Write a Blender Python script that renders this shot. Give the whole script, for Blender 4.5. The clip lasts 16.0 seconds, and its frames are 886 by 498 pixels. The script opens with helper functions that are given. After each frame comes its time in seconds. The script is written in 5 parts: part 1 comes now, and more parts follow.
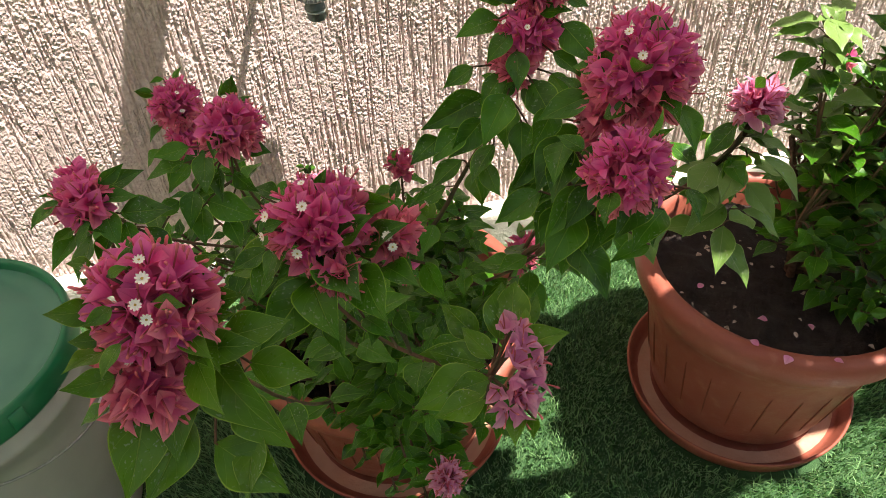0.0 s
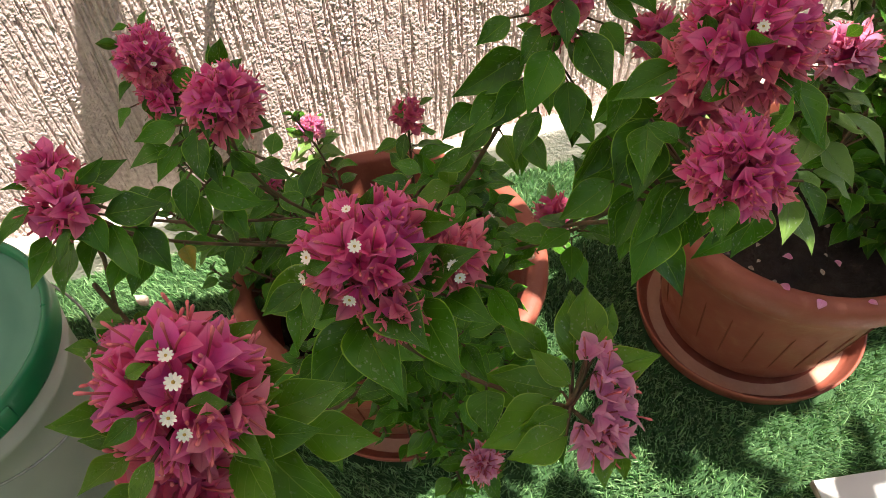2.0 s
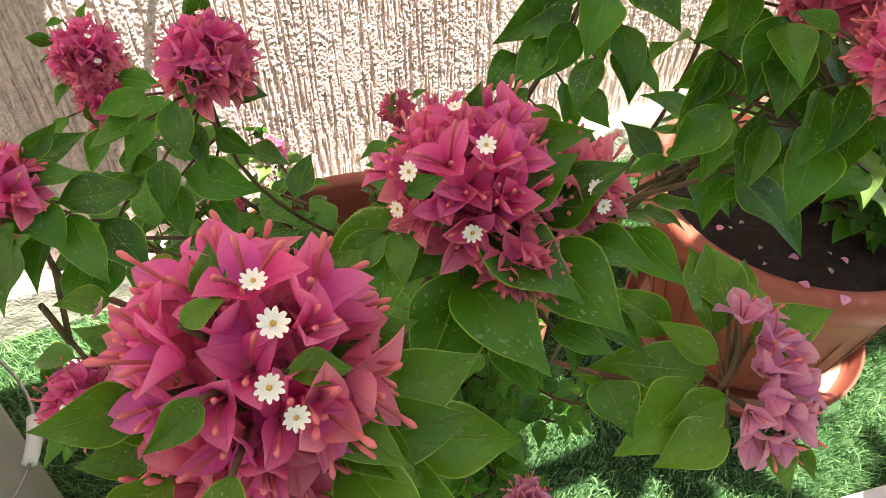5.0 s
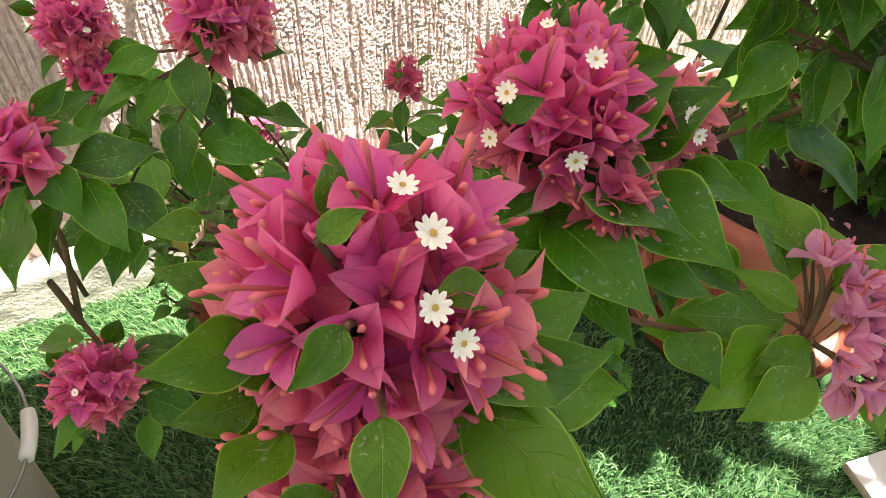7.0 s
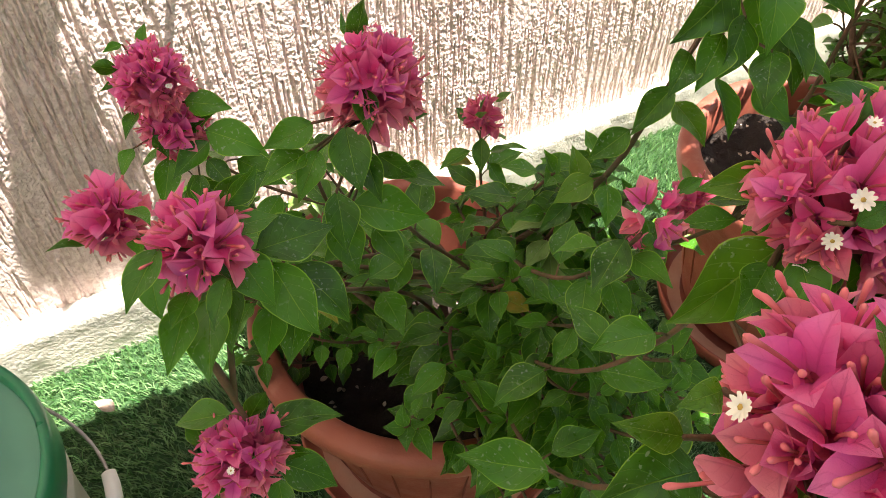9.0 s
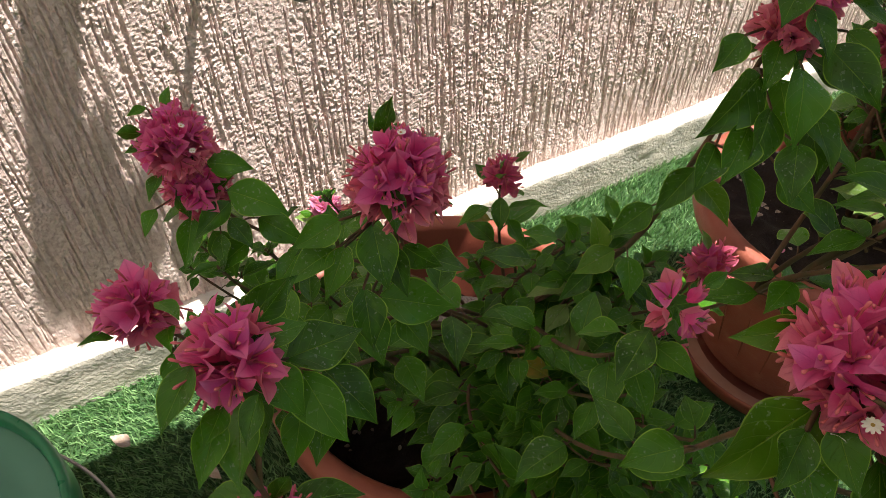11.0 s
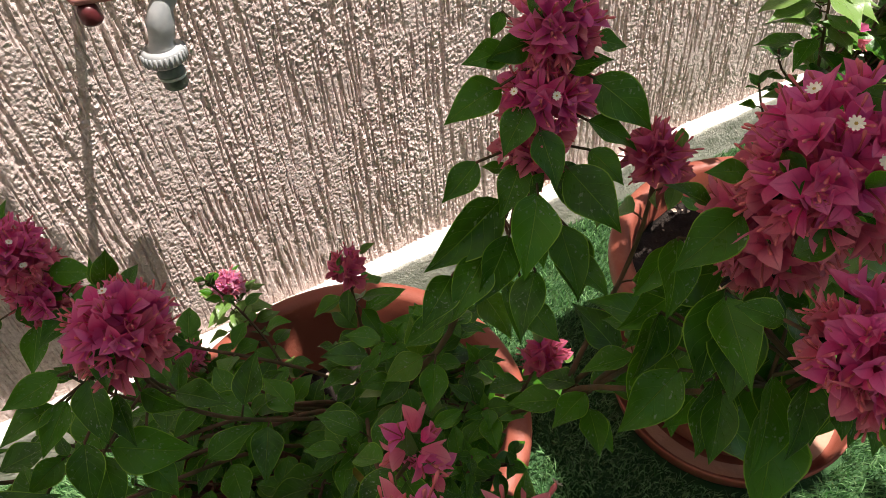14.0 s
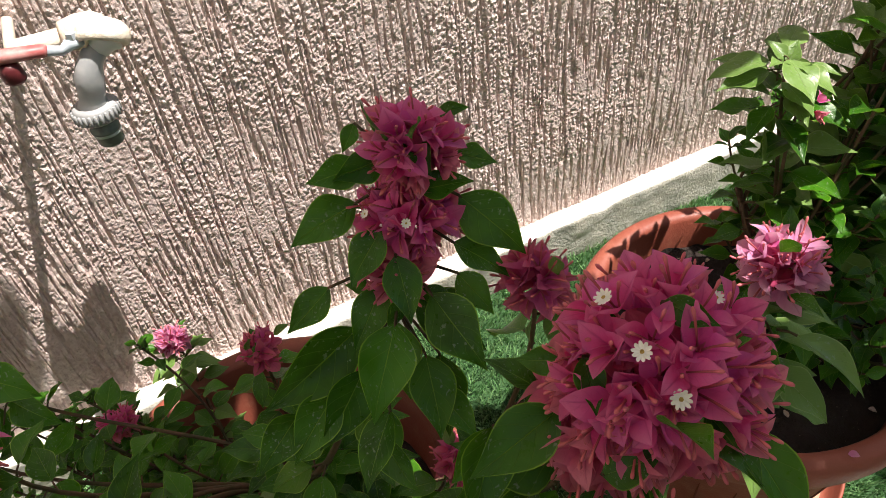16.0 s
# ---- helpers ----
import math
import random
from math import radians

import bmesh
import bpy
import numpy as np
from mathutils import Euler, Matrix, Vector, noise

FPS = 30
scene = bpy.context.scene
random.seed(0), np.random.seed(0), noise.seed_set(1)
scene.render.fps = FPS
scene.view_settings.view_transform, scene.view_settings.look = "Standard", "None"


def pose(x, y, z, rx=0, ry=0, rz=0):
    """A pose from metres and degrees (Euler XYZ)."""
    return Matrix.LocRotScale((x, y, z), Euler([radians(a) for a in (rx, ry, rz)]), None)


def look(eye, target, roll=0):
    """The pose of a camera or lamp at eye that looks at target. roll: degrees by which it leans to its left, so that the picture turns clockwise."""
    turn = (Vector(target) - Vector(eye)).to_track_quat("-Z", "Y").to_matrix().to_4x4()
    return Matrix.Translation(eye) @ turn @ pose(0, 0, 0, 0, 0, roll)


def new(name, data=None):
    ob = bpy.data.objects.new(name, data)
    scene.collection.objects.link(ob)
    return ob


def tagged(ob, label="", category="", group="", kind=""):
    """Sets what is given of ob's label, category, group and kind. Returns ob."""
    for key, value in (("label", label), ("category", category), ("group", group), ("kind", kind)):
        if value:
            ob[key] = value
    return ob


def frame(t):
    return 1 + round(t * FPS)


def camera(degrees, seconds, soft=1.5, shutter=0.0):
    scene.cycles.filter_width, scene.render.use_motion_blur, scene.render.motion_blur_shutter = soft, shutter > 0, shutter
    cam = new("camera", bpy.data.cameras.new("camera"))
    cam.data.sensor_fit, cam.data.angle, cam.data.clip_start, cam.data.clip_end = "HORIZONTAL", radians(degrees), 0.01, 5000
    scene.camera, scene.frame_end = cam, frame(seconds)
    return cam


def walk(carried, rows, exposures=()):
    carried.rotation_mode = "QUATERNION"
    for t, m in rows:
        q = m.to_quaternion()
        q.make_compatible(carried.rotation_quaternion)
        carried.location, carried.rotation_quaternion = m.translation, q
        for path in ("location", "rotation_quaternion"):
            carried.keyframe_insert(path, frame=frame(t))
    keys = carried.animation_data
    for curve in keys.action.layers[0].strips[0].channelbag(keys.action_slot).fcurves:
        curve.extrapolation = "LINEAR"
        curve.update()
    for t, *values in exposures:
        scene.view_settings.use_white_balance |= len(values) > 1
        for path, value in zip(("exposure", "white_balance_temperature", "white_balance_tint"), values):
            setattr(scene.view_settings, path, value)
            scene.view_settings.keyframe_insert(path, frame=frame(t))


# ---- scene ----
cam = camera(64.3, 16.0, 0.6)
METRES, EYE, TILT, LEAN, TURN = 0.8, 1.0, -43.0, 1.5, -13.5
ROWS = [
    (0.0, 0.0, 0.0, 0.0, 0.0, 0.0, 0.0),
    (0.5, -0.0168, 0.0192, 0.0158, -0.9, 0.38, 0.18),
    (1.0, -0.04, 0.0397, 0.0345, -0.77, -0.9, 1.27),
    (1.5, -0.0377, 0.0709, 0.0526, -2.19, -4.27, 1.89),
    (2.0, -0.0595, 0.0938, 0.072, -2.61, -7.74, 2.48),
    (2.5, -0.0867, 0.1196, 0.0745, -3.74, -10.23, 2.56),
    (3.0, -0.1072, 0.164, 0.061, -2.81, -11.35, 4.72),
    (3.5, -0.112, 0.1973, 0.0464, -4.34, -10.58, 5.82),
    (4.0, -0.1213, 0.1983, 0.0289, -5.9, -6.97, 5.55),
    (6.5, -0.1684, 0.2282, -0.0202, -10.77, -2.27, 7.09),
    (7.0, -0.1837, 0.2428, -0.0088, -10.98, -4.34, 7.11),
    (7.5, -0.2081, 0.2431, 0.003, -11.4, -3.74, 7.35),
    (8.0, -0.2418, 0.2513, 0.012, -11.94, -4.11, 7.95),
    (8.5, -0.2756, 0.2598, 0.0291, -12.59, -3.9, 9.73),
    (9.0, -0.2973, 0.2729, 0.0465, -13.47, -4.42, 10.2),
    (9.5, -0.3162, 0.2796, 0.0656, -13.22, -4.84, 9.84),
    (10.0, -0.3181, 0.2707, 0.081, -12.96, -3.42, 9.42),
    (12.5, -0.243, 0.2952, 0.1402, -13.18, -5.29, 12.37),
    (13.0, -0.2222, 0.2801, 0.1414, -13.92, -5.23, 13.14),
    (13.5, -0.1597, 0.2579, 0.1435, -11.14, -3.16, 11.72),
    (14.0, -0.0848, 0.2429, 0.1483, -10.14, -2.19, 12.53),
    (14.5, -0.0289, 0.2383, 0.1542, -9.93, -2.04, 12.86),
    (15.0, 0.0135, 0.2491, 0.1631, -9.87, -1.83, 13.16),
    (15.5, 0.0382, 0.2561, 0.1725, -8.77, -1.43, 12.22),
    (16.0, 0.0442, 0.274, 0.2011, -7.97, -1.33, 11.78),
]
EXPOSURES = [(t, s + 1.12, 6860 if t < 11 else 6650, 12) for t, s in ((0.0, 0.42), (1.6, 0.44), (2.0, 0.52), (2.6, 0.74), (3.2, 0.95), (4.2, 1.1), (6.4, 1.22), (8.8, 1.12), (9.2, 0.98), (9.6, 0.66), (10.2, 0.42), (12.4, -0.20), (16.0, -0.20))]
walk(cam, [(t, pose(0, 0, EYE, TILT, LEAN, TURN) @ pose(METRES * x, METRES * y, METRES * z, 90 + pitch, roll, yaw)) for t, x, y, z, yaw, pitch, roll in ROWS], EXPOSURES)

# ---- light: steep midday sun from the far end of the wall, open sky ----
SUN_DOWN = Vector((-0.35, 0.168, -1.0)).normalized()
world = bpy.data.worlds.new("sky")
scene.world = world
world.use_nodes = True
sky = world.node_tree.nodes.new("ShaderNodeTexSky")
sky.sky_type, sky.sun_disc = "NISHITA", False
sky.sun_elevation, sky.sun_rotation = radians(68), radians(120)
world.node_tree.nodes["Background"].inputs[1].default_value = 0.075
world.node_tree.links.new(sky.outputs[0], world.node_tree.nodes["Background"].inputs[0])
sun = new("sun", bpy.data.lights.new("sun", "SUN"))
sun.data.energy, sun.data.angle, sun.data.color = 5.0, radians(0.3), (1.0, 0.95, 0.88)
sun.matrix_world = look((0, 0, 5), Vector((0, 0, 5)) + SUN_DOWN)

rng = random.Random(7)
nrng = np.random.default_rng(11)


# ---- materials ----
class Nodes:
    """A small helper to write node materials in few lines."""

    def __init__(self, name):
        self.m = bpy.data.materials.new(name)
        self.m.use_nodes = True
        self.t = self.m.node_tree
        self.out = self.t.nodes["Material Output"]
        self.p = self.t.nodes["Principled BSDF"]

    def n(self, kind, **kw):
        node = self.t.nodes.new("ShaderNode" + kind)
        if "operation" in kw:
            node.operation = kw["operation"]
        if "blend_type" in kw:
            node.blend_type = kw["blend_type"]
        if "interpolation_type" in kw:
            node.interpolation_type = kw["interpolation_type"]
        return node

    def put(self, a, b):
        if isinstance(a, (int, float, tuple, list)):
            if isinstance(a, (tuple, list)) and len(a) == 3 and b.type == "RGBA":
                a = (*a, 1)
            b.default_value = a
        else:
            self.t.links.new(a, b)
        return self

    def math(self, op, a, b=0.0, c=None):
        node = self.n("Math", operation=op)
        self.put(a, node.inputs[0]).put(b, node.inputs[1])
        if c is not None:
            self.put(c, node.inputs[2])
        return node.outputs[0]

    def mix(self, f, a, b, blend="MIX"):
        node = self.n("MixRGB", blend_type=blend)
        self.put(f, node.inputs[0]).put(a, node.inputs[1]).put(b, node.inputs[2])
        return node.outputs[0]

    def span(self, v, lo, hi, to0=0.0, to1=1.0):
        node = self.n("MapRange", interpolation_type="SMOOTHSTEP")
        for i, a in enumerate((v, lo, hi, to0, to1)):
            self.put(a, node.inputs[i])
        return node.outputs[0]

    def place(self, kind="Object", scale=(1, 1, 1)):
        c = self.n("TexCoord").outputs[kind]
        mp = self.n("Mapping")
        mp.inputs["Scale"].default_value = scale
        self.put(c, mp.inputs[0])
        return mp.outputs[0]

    def noise(self, scale, detail=4, rough=0.6, at=None):
        node = self.n("TexNoise")
        node.inputs["Scale"].default_value, node.inputs["Detail"].default_value, node.inputs["Roughness"].default_value = scale, detail, rough
        self.put(at if at is not None else self.place(), node.inputs["Vector"])
        return node.outputs["Fac"]

    def bump(self, height, depth, strength=1.0):
        node = self.n("Bump")
        node.inputs["Distance"].default_value, node.inputs["Strength"].default_value = depth, strength
        self.put(height, node.inputs["Height"])
        self.put(node.outputs[0], self.p.inputs["Normal"])
        return self

    def set(self, colour=None, rough=None, metal=None, spec=None):
        for v, k in ((colour, "Base Color"), (rough, "Roughness"), (metal, "Metallic"), (spec, "Specular IOR Level")):
            if v is not None:
                self.put(v, self.p.inputs[k])
        return self

    def any(self):
        """A random value for each object, and for each loose piece of a joined mesh."""
        s = self.math("ADD", self.n("ObjectInfo").outputs["Random"], self.n("NewGeometry").outputs["Random Per Island"])
        return self.math("FRACT", s)

    def thin(self, colour, share):
        """Adds light that shines through a thin sheet."""
        tr, mx = self.n("BsdfTranslucent"), self.n("MixShader")
        self.put(colour, tr.inputs[0]).put(share, mx.inputs[0])
        self.put(self.p.outputs[0], mx.inputs[1]).put(tr.outputs[0], mx.inputs[2]).put(mx.outputs[0], self.out.inputs[0])
        return self


def plaster_material():
    s = Nodes("scratched_plaster")
    base = s.mix(s.span(s.noise(3.0), 0.3, 0.75), (0.76, 0.62, 0.585), (0.84, 0.71, 0.675))
    base = s.mix(s.span(s.noise(140.0, 3), 0.35, 0.7), base, (0.62, 0.48, 0.45))
    base = s.mix(s.math("MULTIPLY", s.span(s.noise(9.0, 5), 0.58, 0.75), 0.30), base, (0.46, 0.36, 0.31))
    s.set(base, 0.92, spec=0.2)
    lines = s.noise(1.0, 3, 0.6, s.place(scale=(420, 420, 38)))
    s.bump(s.math("ADD", s.math("MULTIPLY", s.span(lines, 0.35, 0.6), 0.4), s.math("ADD", s.noise(330.0, 3), s.noise(800.0, 2))), 0.0009)
    return s.m


def kerb_material():
    s = Nodes("pale_topped_concrete")
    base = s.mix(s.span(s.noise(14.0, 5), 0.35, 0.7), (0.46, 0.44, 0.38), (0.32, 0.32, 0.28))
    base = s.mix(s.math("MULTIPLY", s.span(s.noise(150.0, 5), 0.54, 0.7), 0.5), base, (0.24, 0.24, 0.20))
    # paler where the surface faces up
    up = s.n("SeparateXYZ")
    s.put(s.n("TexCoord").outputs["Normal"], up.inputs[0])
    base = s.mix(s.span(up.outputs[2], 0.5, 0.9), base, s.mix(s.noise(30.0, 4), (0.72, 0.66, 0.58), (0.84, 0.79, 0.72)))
    s.set(base, 0.9, spec=0.2).bump(s.math("ADD", s.noise(180.0, 4), s.noise(45.0, 4)), 0.003)
    return s.m


def turf_material():
    s = Nodes("artificial_grass_blade")
    r = s.any()
    c = s.mix(r, (0.045, 0.170, 0.038), (0.38, 0.62, 0.29))
    c = s.mix(s.span(r, 0.86, 0.9), c, (0.18, 0.28, 0.12))
    c = s.mix(s.math("MULTIPLY", s.span(s.noise(6.0), 0.4, 0.7), 0.35), c, (0.09, 0.22, 0.075))
    s.set(c, 0.38, spec=0.5).thin(c, 0.18)
    return s.m


def ground_material():
    s = Nodes("turf_backing")
    s.set(s.mix(s.noise(90.0, 4), (0.018, 0.06, 0.018), (0.045, 0.12, 0.035)), 0.9).bump(s.noise(500.0, 3), 0.003)
    return s.m


def terracotta_material():
    s = Nodes("terracotta_plastic")
    c = s.mix(s.span(s.noise(5.0, 4), 0.3, 0.7), (0.245, 0.062, 0.040), (0.325, 0.096, 0.060))
    c = s.mix(s.math("MULTIPLY", s.span(s.noise(38.0, 5), 0.55, 0.75), 0.20), c, (0.52, 0.26, 0.17))
    streak = s.noise(1.0, 4, 0.6, s.place(scale=(30, 30, 5)))
    c = s.mix(s.math("MULTIPLY", s.span(streak, 0.55, 0.75), 0.25), c, (0.28, 0.10, 0.06))
    s.set(c, s.span(s.noise(25.0), 0.3, 0.7, 0.42, 0.62), spec=0.4).bump(s.noise(260.0, 3), 0.0006)
    return s.m


def saucer_inside_material():
    s = Nodes("dusty_terracotta")
    c = s.mix(s.noise(26.0, 5), (0.42, 0.17, 0.10), (0.58, 0.36, 0.26))
    s.set(c, 0.8).bump(s.noise(140.0), 0.001)
    return s.m


def soil_material():
    s = Nodes("potting_soil")
    c = s.mix(s.noise(70.0, 6), (0.008, 0.005, 0.004), (0.036, 0.022, 0.016))
    c = s.mix(s.span(s.noise(260.0, 2), 0.70, 0.76), c, (0.16, 0.12, 0.09))
    s.set(c, 0.95).bump(s.math("ADD", s.noise(90.0, 6), s.noise(300.0, 3)), 0.006)
    return s.m


def leaf_material(name, dark, light, rim):
    """Leathery leaf: pale rim and midrib, faint side veins, water spots; one unit of its texture is a leaf's length."""
    s = Nodes(name)
    uv = s.n("SeparateXYZ")
    s.put(s.n("UVMap").outputs[0], uv.inputs[0])
    across = s.math("ABSOLUTE", s.math("MULTIPLY_ADD", uv.outputs[0], 2.0, -1.0))
    r = s.any()
    at = s.n("CombineXYZ")
    s.put(s.math("MULTIPLY_ADD", uv.outputs[0], 0.62, s.math("MULTIPLY", r, 37.0)), at.inputs[0])
    s.put(s.math("MULTIPLY_ADD", r, 61.0, uv.outputs[1]), at.inputs[1])
    at = at.outputs[0]
    c = s.mix(r, dark, light)
    c = s.mix(s.math("MULTIPLY", s.span(s.noise(3.0, 4, 0.6, at), 0.35, 0.7), 0.5), c, light)
    old = s.math("MULTIPLY", s.span(r, 0.9975, 0.9985), s.span(s.noise(2.5, 2, 0.6, at), 0.3, 0.7, 0.35, 1.0))
    c = s.mix(old, c, (0.36, 0.22, 0.03))
    side = s.math("FRACT", s.math("ADD", s.math("MULTIPLY", uv.outputs[1], 6.0), s.math("MULTIPLY", across, -1.9)))
    side = s.math("MULTIPLY", s.span(s.math("ABSOLUTE", s.math("SUBTRACT", side, 0.5)), 0.0, 0.045, 1.0, 0.0), 0.20)
    mid = s.span(across, 0.008, 0.030, 0.6, 0.0)
    vein = s.math("MAXIMUM", side, mid)
    c = s.mix(vein, c, rim)
    c = s.mix(s.math("MULTIPLY", s.span(across, 0.925, 0.975), 0.85), c, rim)
    spots = s.math("MULTIPLY", s.span(s.noise(17.0, 2, 0.5, at), 0.60, 0.67), s.span(s.noise(2.2, 2, 0.6, at), 0.46, 0.60))
    c = s.mix(s.math("MULTIPLY", spots, 0.55), c, (0.30, 0.36, 0.28))
    s.set(c, s.span(s.noise(6.0, 3, 0.6, at), 0.3, 0.7, 0.27, 0.42), spec=0.34)
    s.bump(s.math("ADD", s.math("MULTIPLY", vein, -1.0), s.math("MULTIPLY", s.noise(7.0, 3, 0.6, at), 0.8)), 0.0006)
    s.thin(s.mix(0.55, c, (0.14, 0.34, 0.004)), 0.22)
    return s.m


def bract_material(name, a, b, tip, mauve=0.5):
    """Papery bract with a mauve cast on some, a net of darker veins and a paler tip."""
    s = Nodes(name)
    uv = s.n("SeparateXYZ")
    s.put(s.n("UVMap").outputs[0], uv.inputs[0])
    across = s.math("ABSOLUTE", s.math("MULTIPLY_ADD", uv.outputs[0], 2.0, -1.0))
    r = s.any()
    at = s.n("CombineXYZ")
    s.put(s.math("MULTIPLY_ADD", uv.outputs[0], 0.75, s.math("MULTIPLY", r, 37.0)), at.inputs[0])
    s.put(s.math("MULTIPLY_ADD", r, 61.0, uv.outputs[1]), at.inputs[1])
    at = at.outputs[0]
    c = s.mix(r, a, b)
    c = s.mix(s.math("MULTIPLY", s.span(s.math("FRACT", s.math("MULTIPLY", r, 7.3)), 0.35, 1.0), mauve), c, (0.70, 0.13, 0.60))
    c = s.mix(s.math("MULTIPLY", s.span(s.noise(3.0, 3, 0.6, at), 0.4, 0.7), 0.4), c, b)
    c = s.mix(s.math("MULTIPLY", s.span(uv.outputs[1], 0.25, 1.0), 0.55), c, tip)
    side = s.math("FRACT", s.math("ADD", s.math("MULTIPLY", uv.outputs[1], 4.5), s.math("MULTIPLY", across, -1.5)))
    side = s.math("MULTIPLY", s.span(s.math("ABSOLUTE", s.math("SUBTRACT", side, 0.5)), 0.0, 0.08, 1.0, 0.0), 0.22)
    vein = s.math("MAXIMUM", side, s.span(across, 0.02, 0.09, 0.6, 0.0))
    c = s.mix(s.math("MULTIPLY", vein, 0.45), c, (0.55, 0.04, 0.20))
    s.set(c, 0.6, spec=0.14).bump(s.math("ADD", vein, s.noise(14.0, 3, 0.6, at)), 0.0004)
    s.thin(s.mix(0.3, c, tip), 0.42)
    return s.m


def tube_material():
    """Flower tubes: brownish red, with a swollen salmon tip."""
    s = Nodes("flower_tube_skin")
    uv = s.n("SeparateXYZ")
    s.put(s.n("UVMap").outputs[0], uv.inputs[0])
    c = s.mix(s.noise(90.0, 3), (0.36, 0.065, 0.075), (0.50, 0.12, 0.13))
    c = s.mix(s.span(uv.outputs[1], 0.72, 0.92), c, (0.66, 0.17, 0.19))
    s.set(c, 0.5, spec=0.3)
    return s.m


def plain_material(name, a, b, rough, scale=30.0, metal=0.0, relief=0.0, spec=0.5):
    s = Nodes(name)
    s.set(s.mix(s.span(s.noise(scale, 4), 0.35, 0.7), a, b), s.span(s.noise(scale * 2), 0.3, 0.7, rough - 0.06, rough + 0.08), metal, spec)
    if relief:
        s.bump(s.noise(scale * 8, 3), relief)
    return s.m


PLASTER, KERB, TURF, BACKING = plaster_material(), kerb_material(), turf_material(), ground_material()
TERRACOTTA, DUSTY, SOIL = terracotta_material(), saucer_inside_material(), soil_material()
LEAF = leaf_material("bougainvillea_leaf", (0.009, 0.056, 0.003), (0.056, 0.200, 0.008), (0.25, 0.44, 0.04))
LEAF_FRESH = leaf_material("fresh_leaf", (0.040, 0.125, 0.006), (0.095, 0.225, 0.010), (0.30, 0.44, 0.07))
LEAF_PALE = leaf_material("young_leaf", (0.095, 0.185, 0.035), (0.18, 0.30, 0.075), (0.32, 0.42, 0.16))
BRACT = bract_material("magenta_bract", (0.76, 0.042, 0.250), (0.90, 0.165, 0.480), (0.92, 0.34, 0.54))
BRACT_SALMON = bract_material("salmon_bract", (0.78, 0.10, 0.25), (0.88, 0.24, 0.38), (0.90, 0.40, 0.45), 0.15)
BRACT_PALE = bract_material("pale_pink_bract", (0.72, 0.22, 0.46), (0.81, 0.36, 0.60), (0.85, 0.50, 0.58), 0.2)
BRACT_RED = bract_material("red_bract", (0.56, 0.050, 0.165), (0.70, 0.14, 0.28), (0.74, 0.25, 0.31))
TUBE = tube_material()
PETAL = plain_material("cream_petal", (0.84, 0.80, 0.70), (0.87, 0.85, 0.79), 0.6, 120.0)
STAMEN = plain_material("yellow_stamen", (0.45, 0.28, 0.05), (0.55, 0.38, 0.10), 0.7, 200.0)
BARK = plain_material("brown_bark", (0.10, 0.055, 0.035), (0.20, 0.12, 0.08), 0.85, 120.0, relief=0.002, spec=0.2)
TWIG = plain_material("brown_twig", (0.065, 0.055, 0.022), (0.15, 0.075, 0.045), 0.7, 60.0, relief=0.0006, spec=0.3)
PAIL = plain_material("white_pail_plastic", (0.47, 0.46, 0.42), (0.56, 0.55, 0.51), 0.45, 6.0)
LID_GREEN = plain_material("green_lid_plastic", (0.008, 0.15, 0.062), (0.016, 0.20, 0.085), 0.32, 9.0)
LID_TOP = plain_material("frosted_lid_plastic", (0.055, 0.20, 0.135), (0.085, 0.25, 0.17), 0.42, 7.0)
WIRE = plain_material("galvanised_wire", (0.30, 0.30, 0.30), (0.42, 0.42, 0.42), 0.4, 80.0, metal=0.9)
GRIP = plain_material("white_grip", (0.74, 0.74, 0.72), (0.80, 0.80, 0.78), 0.5, 40.0)
GREY_TAP = plain_material("grey_plastic", (0.34, 0.35, 0.36), (0.44, 0.44, 0.44), 0.42, 40.0)
CREAM = plain_material("cream_painted_pipe", (0.72, 0.60, 0.47), (0.80, 0.71, 0.60), 0.6, 30.0, relief=0.001)
RED = plain_material("red_lever_grip", (0.40, 0.09, 0.09), (0.56, 0.30, 0.28), 0.5, 40.0)
DARK_RED = plain_material("dark_red_plastic", (0.07, 0.008, 0.012), (0.12, 0.018, 0.022), 0.4, 40.0)
STEEL = plain_material("zinc_steel", (0.50, 0.57, 0.64), (0.64, 0.69, 0.74), 0.38, 60.0, metal=0.25)
HOSE = plain_material("grey_green_hose", (0.08, 0.105, 0.09), (0.15, 0.19, 0.16), 0.5, 50.0)
RING = plain_material("pale_hose_ring", (0.36, 0.44, 0.40), (0.46, 0.53, 0.48), 0.5, 50.0)
TILE = plain_material("white_glazed_tile", (0.78, 0.77, 0.74), (0.82, 0.81, 0.79), 0.3, 12.0)
TILE_SIDE = plain_material("dusty_tile_edge", (0.32, 0.27, 0.22), (0.46, 0.40, 0.34), 0.9, 60.0)
PALE_WALL = plain_material("pale_plaster", (0.60, 0.57, 0.53), (0.70, 0.67, 0.63), 0.9, 8.0, relief=0.002, spec=0.2)
TIMBER = plain_material("weathered_timber", (0.16, 0.11, 0.07), (0.26, 0.19, 0.13), 0.8, 20.0, relief=0.001)


def roof_material():
    s = Nodes("milky_shade_sheet")
    c = s.mix(s.noise(10.0), (0.66, 0.60, 0.48), (0.76, 0.69, 0.56))
    s.set(c, 0.7).thin(c, 0.46)
    return s.m


ROOFING = roof_material()


